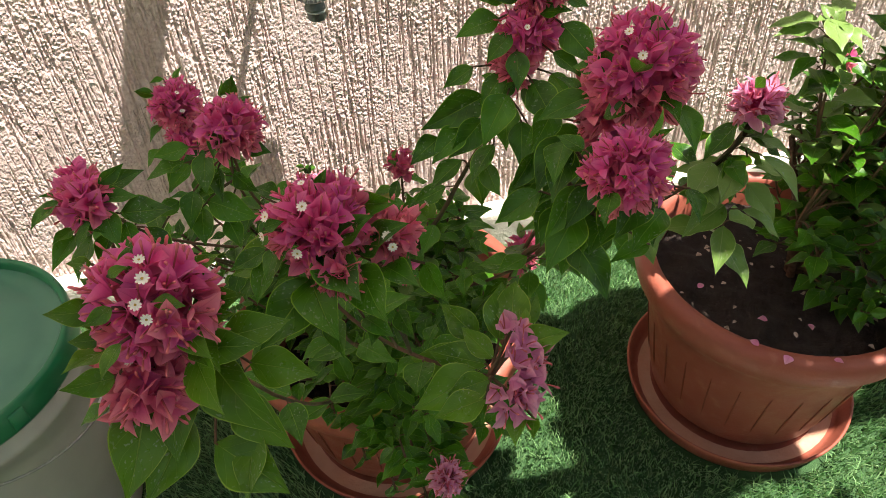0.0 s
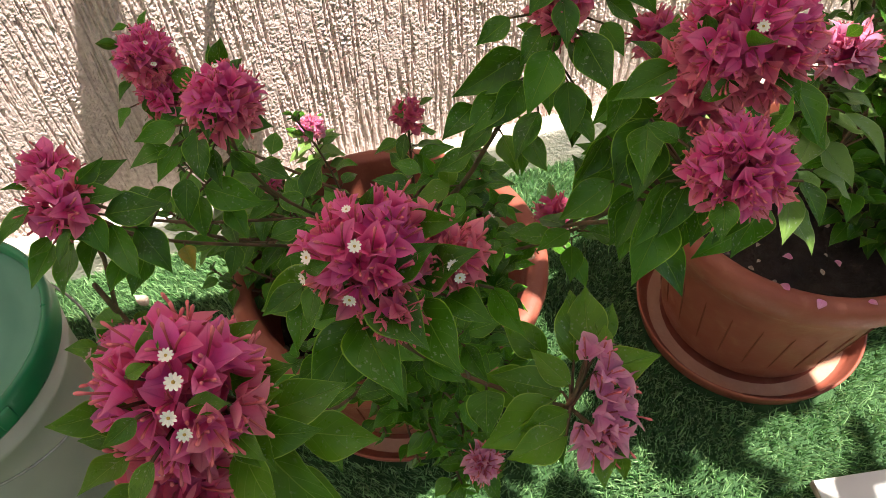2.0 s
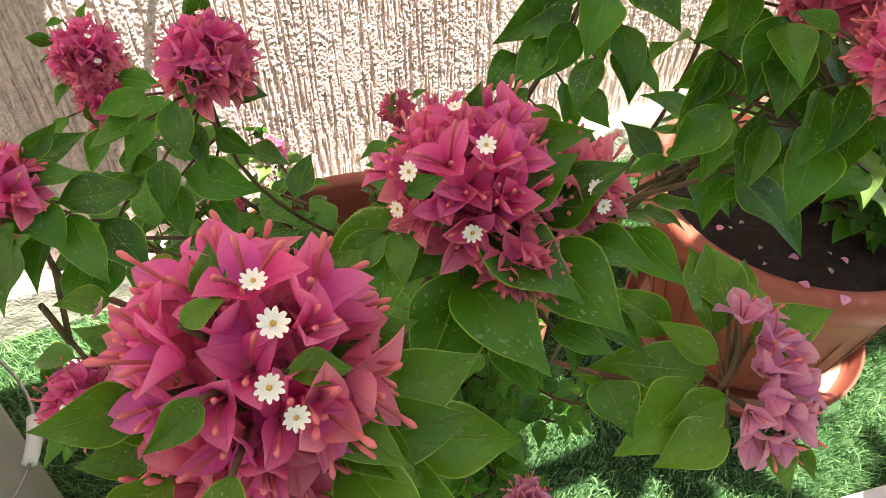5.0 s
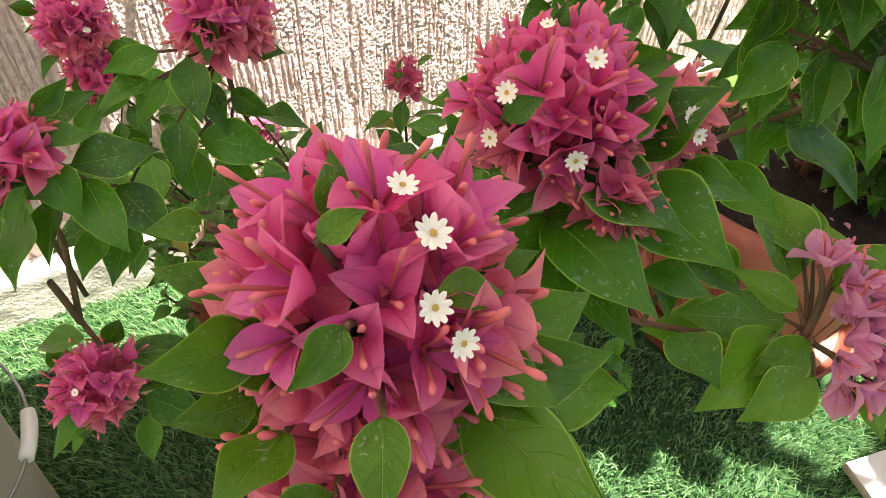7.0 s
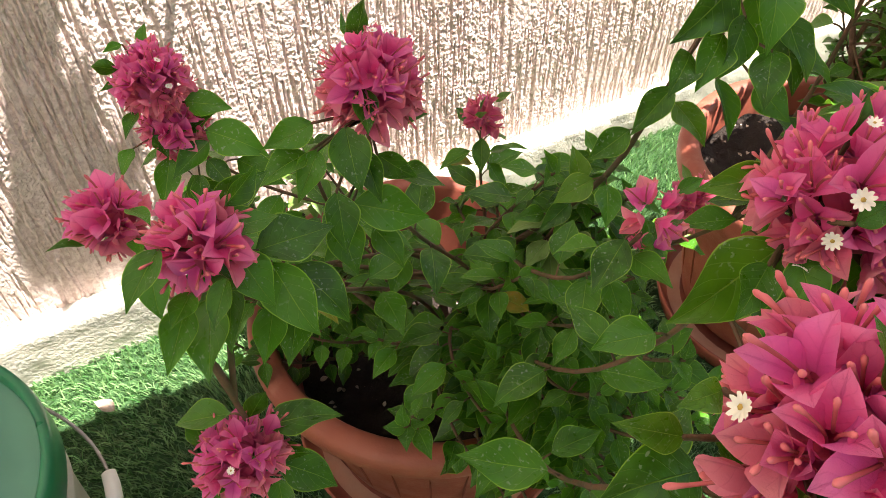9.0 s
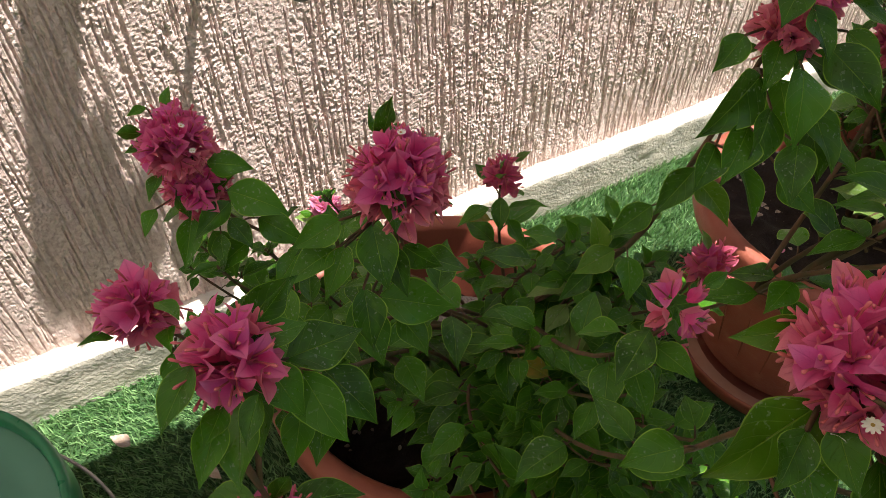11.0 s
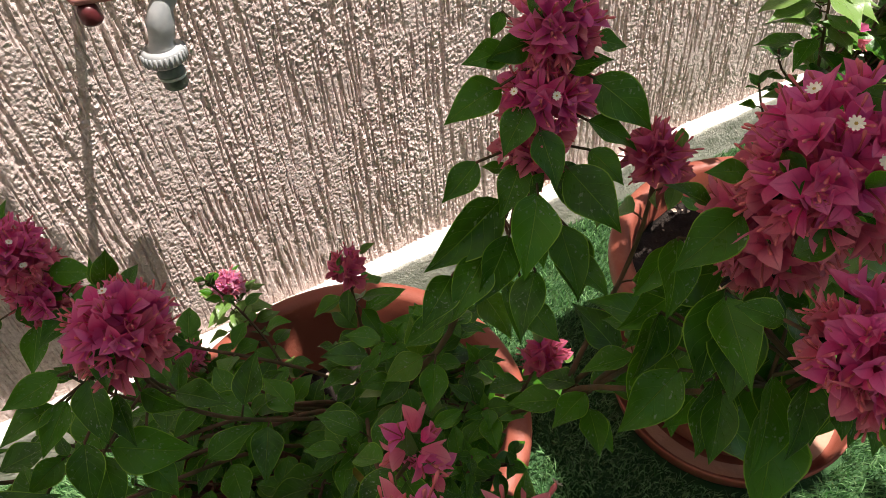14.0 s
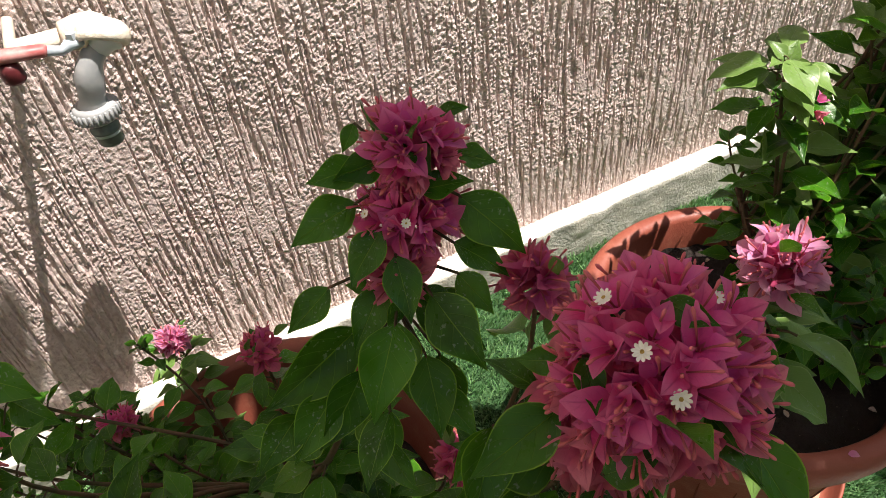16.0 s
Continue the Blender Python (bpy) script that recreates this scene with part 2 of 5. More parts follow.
# ---- mesh helpers ----
def mesh_object(name, verts, faces, material, parent=None, label="", uvs=None, smooth=True, mats=None, index=None):
    me = bpy.data.meshes.new(name)
    me.from_pydata([tuple(v) for v in verts], [], [tuple(f) for f in faces])
    for m in mats or [material]:
        me.materials.append(m)
    if index is not None:
        me.polygons.foreach_set("material_index", index)
    if uvs is not None:
        layer = me.uv_layers.new(name="UVMap")
        loops = np.empty(len(me.loops), dtype=np.int64)
        me.loops.foreach_get("vertex_index", loops)
        layer.data.foreach_set("uv", np.asarray(uvs, dtype=np.float32)[loops].ravel())
    me.polygons.foreach_set("use_smooth", np.full(len(me.polygons), smooth))
    me.update()
    ob = new(name, me)
    if parent:
        ob.parent = parent
    if label:
        ob["label"] = label
    return ob


def part(name, bm, material, parent=None, label="", smooth=True):
    me = bpy.data.meshes.new(name)
    bm.to_mesh(me)
    bm.free()
    me.materials.append(material)
    me.polygons.foreach_set("use_smooth", np.full(len(me.polygons), smooth))
    ob = new(name, me)
    if parent:
        ob.parent = parent
    if label:
        ob["label"] = label
    return ob


def thing(name, at, label, category, group="", kind=""):
    ob = new(name)
    ob.location = at
    ob.empty_display_size = 0.05
    return tagged(ob, label, category, group, kind)


def lathe(profile, steps=64, wobble=None):
    """A turned shape from (radius, height) pairs; wobble(angle, i) may change the radius."""
    bm = bmesh.new()
    rings = []
    for i, (r, z) in enumerate(profile):
        ring = []
        for k in range(steps):
            a = 2 * math.pi * k / steps
            rr = r + (wobble(a, i) if wobble else 0.0)
            ring.append(bm.verts.new((rr * math.cos(a), rr * math.sin(a), z)))
        rings.append(ring)
    for low, high in zip(rings, rings[1:]):
        for k in range(steps):
            bm.faces.new((low[k], low[(k + 1) % steps], high[(k + 1) % steps], high[k]))
    return bm, rings


def box(bm, lo, hi):
    lo, hi = Vector(lo), Vector(hi)
    m = Matrix.LocRotScale((lo + hi) / 2, None, hi - lo)
    return bmesh.ops.create_cube(bm, size=1, matrix=m)["verts"]


def bevelled_box(lo, hi, width=0.003, segments=2):
    bm = bmesh.new()
    box(bm, lo, hi)
    bmesh.ops.bevel(bm, geom=bm.edges[:], offset=width, segments=segments, affect="EDGES", profile=0.6)
    return bm


def tube_rings(points, radii, sides):
    """Verts and faces of a tapered tube along the points, closed at its end."""
    pts = [Vector(p) for p in points]
    verts, faces = [], []
    side = None
    for i, p in enumerate(pts):
        d = (pts[min(i + 1, len(pts) - 1)] - pts[max(i - 1, 0)]).normalized()
        if side is None:
            side = d.cross(Vector((0.3, 0.9, 0.2))).normalized()
        side = (side - d * side.dot(d)).normalized()
        up = d.cross(side)
        for k in range(sides):
            a = 2 * math.pi * k / sides
            verts.append(p + (side * math.cos(a) + up * math.sin(a)) * radii[i])
    n = len(pts)
    for i in range(n - 1):
        for k in range(sides):
            a, b = i * sides + k, i * sides + (k + 1) % sides
            faces.append((a, b, b + sides, a + sides))
    faces.append(tuple(range((n - 1) * sides, n * sides)))
    faces.append(tuple(reversed(range(sides))))
    return verts, faces


def bezier(p0, p1, p2, p3, n):
    out = []
    for i in range(n + 1):
        t = i / n
        out.append(p0 * (1 - t) ** 3 + p1 * 3 * t * (1 - t) ** 2 + p2 * 3 * t * t * (1 - t) + p3 * t ** 3)
    return out


def smooth_noise(shape, sx, sz, gen):
    """Blurred white noise on a grid, of unit spread; sx and sz are the blur in cells."""
    a = gen.standard_normal(shape)
    fz, fx = np.fft.fftfreq(shape[0])[:, None], np.fft.fftfreq(shape[1])[None, :]
    a = np.fft.ifft2(np.fft.fft2(a) * np.exp(-2 * np.pi ** 2 * ((fx * sx) ** 2 + (fz * sz) ** 2))).real
    return a / a.std()


def grid_object(name, verts, rows, cols, material, parent=None, smooth=True):
    """A large sheet of rows x cols verts, built from arrays."""
    me = bpy.data.meshes.new(name)
    idx = np.arange(rows * cols).reshape(rows, cols)
    quads = np.stack([idx[:-1, :-1], idx[:-1, 1:], idx[1:, 1:], idx[1:, :-1]], -1).reshape(-1, 4)
    me.vertices.add(rows * cols)
    me.vertices.foreach_set("co", np.asarray(verts, dtype=np.float32).ravel())
    me.loops.add(quads.size)
    me.loops.foreach_set("vertex_index", quads.ravel().astype(np.int32))
    me.polygons.add(len(quads))
    me.polygons.foreach_set("loop_start", np.arange(0, quads.size, 4, dtype=np.int32))
    me.materials.append(material)
    me.update(calc_edges=True)
    me.validate()
    me.polygons.foreach_set("use_smooth", np.full(len(quads), smooth))
    ob = new(name, me)
    if parent:
        ob.parent = parent
    return ob


# ---- the large structure ----
WALL_Y, KERB_Y, KERB_Z = 1.064, 1.028, 0.088

# plain walls that close the yard behind the camera
tagged(part("wall_south", bevelled_box((-6, -2.0, 0), (8, -1.8, 3.2), 0.004), PALE_WALL), "plain pale plastered wall closing the yard", "wall", kind="structure")
tagged(part("wall_west", bevelled_box((-2.8, -1.8, 0), (-2.6, WALL_Y, 3.0), 0.004), PALE_WALL), "plain pale plastered wall at the yard end", "wall", kind="structure")

bm = bmesh.new()
bmesh.ops.create_grid(bm, x_segments=1, y_segments=1, size=150)
ground = tagged(part("ground", bm, BACKING), "green backing of artificial grass spread over flat ground", "ground", kind="structure")


def grass_blades():
    """Short curved plastic blades over the stretch in front of the wall."""
    x0, x1, y0, y1 = -0.95, 1.75, -0.05, KERB_Y - 0.002
    n = int((x1 - x0) * (y1 - y0) * 66000)
    p = np.stack([nrng.uniform(x0, x1, n), nrng.uniform(y0, y1, n), np.zeros(n)], 1)
    # none under the saucers and the pail
    for cx, cy, r in ((0.060, 0.686, 0.184), (0.621, 0.595, 0.180), (-0.478, 0.640, 0.132)):
        p = p[np.hypot(p[:, 0] - cx, p[:, 1] - cy) > r]
    n = len(p)
    a = nrng.uniform(0, 2 * np.pi, n)
    flow = smooth_noise((64, 64), 3, 3, nrng)[(p[:, 1] * 40).astype(int) % 64, (p[:, 0] * 40).astype(int) % 64] * 0.8
    lean_dir = np.where(nrng.random(n) < 0.55, flow + 4.2, a)
    h, lean, w = nrng.uniform(0.011, 0.020, n), nrng.uniform(0.2, 0.95, n), nrng.uniform(0.0007, 0.0014, n)
    face = nrng.uniform(0, 2 * np.pi, n)
    wd = np.stack([np.cos(face), np.sin(face), np.zeros(n)], 1) * w[:, None]
    ld = np.stack([np.cos(lean_dir), np.sin(lean_dir), np.zeros(n)], 1)
    up = np.array([0, 0, 1.0])
    mid = p + ld * (lean * h * 0.35)[:, None] + up * (h * 0.6)[:, None]
    tip = p + ld * (lean * h * 1.0)[:, None] + up * h[:, None]
    v = np.stack([p - wd, p + wd, mid + wd * 0.8, mid - wd * 0.8, tip], 1).reshape(-1, 3)
    base = np.arange(n)[:, None] * 5
    loops = np.concatenate([base + [0, 1, 2, 3], base + [3, 2, 4]], 1).ravel()
    me = bpy.data.meshes.new("artificial_grass")
    me.vertices.add(len(v))
    me.vertices.foreach_set("co", v.astype(np.float32).ravel())
    me.loops.add(len(loops))
    me.loops.foreach_set("vertex_index", loops.astype(np.int32))
    me.polygons.add(2 * n)
    starts = (np.arange(n)[:, None] * 7 + [0, 4]).ravel()
    me.polygons.foreach_set("loop_start", starts.astype(np.int32))
    me.materials.append(TURF)
    me.update(calc_edges=True)
    me.validate()
    ob = new("artificial_grass", me)
    return tagged(ob, "bright green artificial grass carpet with short curly blades", "artificial grass", kind="stuff")


grass_blades()

wall = tagged(part("wall_north", bevelled_box((-6, WALL_Y + 0.006, 0), (8, WALL_Y + 0.22, 2.75), 0.004), PLASTER),
              "pinkish cream plastered garden wall with scratched vertical relief", "wall", kind="structure")


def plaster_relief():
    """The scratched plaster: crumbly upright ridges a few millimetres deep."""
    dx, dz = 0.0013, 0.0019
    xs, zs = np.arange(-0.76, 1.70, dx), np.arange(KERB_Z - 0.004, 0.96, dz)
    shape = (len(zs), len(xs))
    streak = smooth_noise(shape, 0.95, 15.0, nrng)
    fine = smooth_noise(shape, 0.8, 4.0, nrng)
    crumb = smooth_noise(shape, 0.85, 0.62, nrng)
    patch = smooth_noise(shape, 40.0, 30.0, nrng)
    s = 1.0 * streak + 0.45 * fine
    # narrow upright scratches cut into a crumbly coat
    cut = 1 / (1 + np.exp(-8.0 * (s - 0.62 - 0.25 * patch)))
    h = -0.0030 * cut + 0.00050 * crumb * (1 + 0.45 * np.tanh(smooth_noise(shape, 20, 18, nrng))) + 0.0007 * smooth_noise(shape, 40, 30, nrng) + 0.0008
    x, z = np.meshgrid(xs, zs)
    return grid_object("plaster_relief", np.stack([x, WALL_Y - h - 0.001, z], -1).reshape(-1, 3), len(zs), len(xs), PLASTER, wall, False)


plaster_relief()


def kerb():
    """A low rough plinth with a paler, slightly sloping top."""
    n, gen = 900, np.random.default_rng(4)
    xs = np.linspace(-2.2, 3.4, n)
    prof = [(WALL_Y + 0.01, KERB_Z + 0.006), (WALL_Y - 0.006, KERB_Z + 0.004), (WALL_Y - 0.016, KERB_Z + 0.002), (KERB_Y + 0.004, KERB_Z), (KERB_Y + 0.001, KERB_Z - 0.004)]
    prof += [(KERB_Y - 0.004 * (i / 9), KERB_Z - 0.010 - (KERB_Z - 0.010) * i / 9) for i in range(10)]
    jag = smooth_noise((len(prof), n), 2.0, 0.8, gen) * 0.0010 + smooth_noise((len(prof), n), 14.0, 3.0, gen) * 0.0004
    sway = smooth_noise((1, n), 9.0, 0.1, gen)[0] * 0.0012
    v = np.array([[(x, y - 0.9 * jag[i, k] - (sway[k] if i > 2 else 0), z + (jag[i, k] if i < 5 else 0)) for k, x in enumerate(xs)] for i, (y, z) in enumerate(prof)])
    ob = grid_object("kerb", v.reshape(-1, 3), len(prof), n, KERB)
    return tagged(ob, "low rough concrete kerb with whiter top along the wall", "kerb", kind="structure")


kerb()


def pergola():
    """Unseen shade caster added overhead: a sheet whose edge runs along the wall, battens and a climbing plant."""
    lift = 1.9
    ox, oy = -SUN_DOWN.x / -SUN_DOWN.z * lift, -SUN_DOWN.y / -SUN_DOWN.z * lift
    edge, end = 0.915 + oy, 0.02 + ox
    root = thing("pergola", (0, 0, 0), "unseen timber frame and milky sheet added to shade the pots", "pergola", kind="structure")
    bm = bevelled_box((-2.2, -0.20, lift), (end, edge, lift + 0.02))
    for v in bm.verts:
        # the sheet's long edge runs a little askew to the wall
        if v.co.y > 0.3:
            v.co.y += 0.012 - 0.126 * (v.co.x - ox + 0.407)
    part("roof_sheet", bm, ROOFING, root)
    part("beam", bevelled_box((ox - 0.400, 0.762, lift + 0.02), (ox - 0.360, WALL_Y + 0.02, lift + 0.09)), TIMBER, root)
    part("beam", bevelled_box((2.3, -2.0, lift + 0.02), (2.347, WALL_Y + 0.02, lift + 0.09)), TIMBER, root)
    part("batten", bevelled_box((end - 0.2, edge - 0.20, lift + 0.025), (2.9, edge - 0.165, lift + 0.065)), TIMBER, root)
    for k in range(3):
        part("batten", bevelled_box((end - 0.2, edge - 0.45 - 0.42 * k, lift + 0.025), (2.9, edge - 0.41 - 0.42 * k, lift + 0.065)), TIMBER, root)
    for px, py in ((-2.1, -0.15), (2.32, -1.9)):
        part("post", bevelled_box((px - 0.04, py - 0.04, 0), (px + 0.04, py + 0.04, lift + 0.02)), TIMBER, root)
    return lift, edge, end


ROOF_Z, ROOF_EDGE, ROOF_END = pergola()


# ---- leaves, bracts and flowers ----
def leaf_blade(ratio, fold, bend, wave, phase, rows=12, hook=0.35):
    """A broad heart-oval blade of unit length along +y with a drawn-out tip that hooks down and a slight twist."""
    cols = (-1.0, -0.94, -0.5, 0.0, 0.5, 0.94, 1.0)
    shape_v = (0.0, 0.05, 0.14, 0.25, 0.36, 0.48, 0.60, 0.72, 0.82, 0.90, 0.96, 1.0)
    shape_w = (0.03, 0.30, 0.65, 0.91, 1.0, 0.94, 0.76, 0.52, 0.31, 0.155, 0.065, 0.004)
    verts, uvs, faces = [], [], []
    y = z = x = 0.0
    for i in range(rows + 1):
        v = i / rows
        v = v + 0.05 * math.sin(2 * math.pi * v)
        w = float(np.interp(v, shape_v, shape_w)) * ratio / 2
        if i:
            a = bend * (v - 0.5) + bend * 0.4 + hook * max(0.0, v - 0.72) * 4
            y += math.cos(a) * (v - last)
            z -= math.sin(a) * (v - last)
            x += 0.10 * math.sin(phase) * max(0.0, v - 0.6) * (v - last) * 4
        last = v
        for u in cols:
            lift = fold * abs(u) * w + wave * math.sin(8.0 * v + phase + (1.3 if u > 0 else 0)) * u * u * w
            verts.append((x + u * w * (1 - 0.25 * abs(fold) * abs(u)), y + 0.1 * lift * bend, z + lift))
            uvs.append((u / 2 + 0.5, v))
    for i in range(rows):
        for k in range(6):
            a = i * 7 + k
            faces.append((a, a + 1, a + 8, a + 7))
    verts = np.array(verts)
    tip = verts[-4] / np.linalg.norm(verts[-4])
    y_axis, x_axis = tip, np.cross(tip, (0.0, 0.0, 1.0))
    x_axis = x_axis / np.linalg.norm(x_axis)
    turn = np.stack([x_axis, y_axis, np.cross(x_axis, y_axis)])
    return verts @ turn.T / np.linalg.norm(verts[-4]), faces, np.array(uvs)


def bract_blade(ratio, fold, bend, wave, phase, cup, rows=7):
    """A papery oval bract of unit length along +y, cupped to +z, with a short point."""
    cols = (-1.0, -0.6, 0.0, 0.6, 1.0)
    shape_v = (0.0, 0.10, 0.25, 0.42, 0.58, 0.74, 0.87, 0.95, 1.0)
    shape_w = (0.18, 0.60, 0.92, 1.0, 0.93, 0.69, 0.38, 0.15, 0.01)
    verts, uvs, faces = [], [], []
    y = z = 0.0
    for i in range(rows + 1):
        v = i / rows
        w = float(np.interp(v, shape_v, shape_w)) * ratio / 2
        if i:
            a = bend * (v - 0.3)
            y += math.cos(a) / rows
            z -= math.sin(a) / rows
        for u in cols:
            lift = fold * abs(u) * w + cup * u * u * w + wave * math.sin(7.0 * v + phase + (1.5 if u > 0 else 0)) * u * u * w
            verts.append((u * w * (1 - 0.2 * cup * abs(u)), y, z + lift))
            uvs.append((u / 2 + 0.5, v))
    for i in range(rows):
        for k in range(4):
            a = i * 5 + k
            faces.append((a, a + 1, a + 6, a + 5))
    return np.array(verts), faces, np.array(uvs)


LEAF_FORMS = [leaf_blade(r, f, b, w, p, hook=h) for r, f, b, w, p, h in
              ((0.60, 0.32, 0.30, 0.14, 0.3, 0.12), (0.65, 0.24, 0.45, 0.20, 1.7, 0.05), (0.55, 0.44, 0.20, 0.12, 2.9, 0.20), (0.61, 0.28, 0.60, 0.20, 4.1, 0.0),
               (0.67, 0.20, 0.15, 0.18, 5.3, 0.20), (0.63, 0.36, -0.20, 0.22, 0.9, 0.25))]
SMALL_FORMS = [leaf_blade(r, f, b, 0.14, p, rows=7, hook=0.12) for r, f, b, p in ((0.64, 0.36, 0.4, 0.2), (0.72, 0.22, 0.8, 1.9), (0.66, 0.30, 0.2, 3.7), (0.62, 0.42, -0.2, 2.8))]
BRACT_FORMS = [bract_blade(r, f, b, 0.14, p, c) for r, f, b, p, c in
               ((0.72, 0.12, -0.20, 0.4, 0.42), (0.80, 0.08, 0.55, 2.2, 0.30), (0.68, 0.16, 0.85, 3.9, 0.28), (0.76, 0.10, 0.25, 5.0, 0.50))]


def form_mesh(name, form, material):
    verts, faces, uvs = form
    ob = mesh_object(name, verts, faces, material, uvs=uvs)
    me = ob.data
    bpy.data.objects.remove(ob)
    return me


LEAF_MESHES = [form_mesh("leaf", f, LEAF) for f in LEAF_FORMS]
FRESH_MESHES = [form_mesh("leaf", f, LEAF_FRESH) for f in LEAF_FORMS]
BRACT_MESHES = [form_mesh("bract", f, BRACT) for f in BRACT_FORMS]
SALMON_MESHES = [form_mesh("bract", f, BRACT_SALMON) for f in BRACT_FORMS]


class Heap:
    """Many small pieces that are joined into one mesh."""

    def __init__(self):
        self.v, self.f, self.u, self.n = [], [], [], 0

    def add(self, form, m):
        verts, faces, uvs = form
        a = np.array(m)
        self.v.append(verts @ a[:3, :3].T + a[:3, 3])
        self.f.extend(tuple(i + self.n for i in f) for f in faces)
        self.u.append(uvs)
        self.n += len(verts)

    def tube(self, points, radii, sides=5):
        v, f = tube_rings(points, radii, sides)
        self.v.append(np.array(v))
        self.f.extend(tuple(i + self.n for i in g) for g in f)
        self.u.append(np.zeros((len(v), 2)))
        self.n += len(v)

    def make(self, name, material, parent, label="", kind="", local=False):
        if not self.n:
            return None
        ob = mesh_object(name, np.concatenate(self.v), self.f, material, parent, label, np.concatenate(self.u))
        if not local:
            ob.matrix_parent_inverse = parent.matrix_world.inverted()
        if kind:
            ob["kind"] = kind
        return ob


def frame_of(at, along, normal, size):
    """A pose whose y runs along, whose z is as near to normal as may be, scaled by size."""
    y = Vector(along).normalized()
    x = y.cross(Vector(normal))
    if x.length < 1e-4:
        x = y.cross(Vector((1, 0.2, 0.1)))
    x.normalize()
    z = x.cross(y)
    m = Matrix(((x.x, y.x, z.x, at[0]), (x.y, y.y, z.y, at[1]), (x.z, y.z, z.z, at[2]), (0, 0, 0, 1)))
    return m @ Matrix.Diagonal((size, size, size, 1))


def star_form():
    """A small open flower: five notched cream lobes round a throat."""
    bm_v, bm_f, n = [(0, 0, -0.10)], [], 40
    for k in range(n):
        a = 2 * math.pi * k / n
        r = 0.5 * (0.70 + 0.30 * abs(math.cos(5 * a)) ** 0.55) * (1.0 if k // 4 % 2 else 0.93)
        bm_v.append((r * math.cos(a), r * math.sin(a), 0.07 + 0.05 * math.cos(10 * a)))
    for k in range(n):
        bm_f.append((0, 1 + k, 1 + (k + 1) % n))
    return np.array(bm_v), bm_f, np.zeros((n + 1, 2))


STAR = star_form()
THROAT_V = [(0.11 * math.cos(k * 1.0472), 0.11 * math.sin(k * 1.0472), 0.03) for k in range(6)] + [(0, 0, 0.09)]
star_ob = mesh_object("star_flower", list(STAR[0]) + THROAT_V, STAR[1] + [(41 + k, 41 + (k + 1) % 6, 47) for k in range(6)], PETAL, mats=[PETAL, STAMEN], index=[0] * 40 + [1] * 6)
STAR_MESH = star_ob.data
bpy.data.objects.remove(star_ob)


def piece(name, mesh, m, parent):
    ob = new(name, mesh)
    ob.parent = parent
    ob.matrix_parent_inverse = parent.matrix_world.inverted()
    ob.matrix_basis = m
    return ob


def sphere_dirs(n, low):
    """Even directions over a ball, down to the height low."""
    out = []
    for i in range(n):
        z = 1 - (1 - low) * (i + 0.5) / n
        a = i * 2.39996 + rng.uniform(-0.3, 0.3)
        r = math.sqrt(max(0.0, 1 - z * z))
        out.append(Vector((r * math.cos(a), r * math.sin(a), z)))
    return out


def tube_form(long):
    """A slender flower tube of unit size along +y with a club-shaped tip."""
    ys, rs = (0, 0.40, 0.72, 0.84, 0.92, 0.98, 1.03), (0.026, 0.030, 0.034, 0.042, 0.054, 0.050, 0.022)
    v, f = tube_rings([Vector((0, y * long, 0.05 * math.sin(3 * y))) for y in ys], rs, 7)
    return np.array(v), f, np.array([(0.5, y) for y in ys for _ in range(7)])


TUBE_REACH = (0.78, 0.97, 1.14)
TUBE_FORMS = [tube_form(long) for long in TUBE_REACH]
TUBE_MESHES = [form_mesh("flower_tube", form, TUBE) for form in TUBE_FORMS]


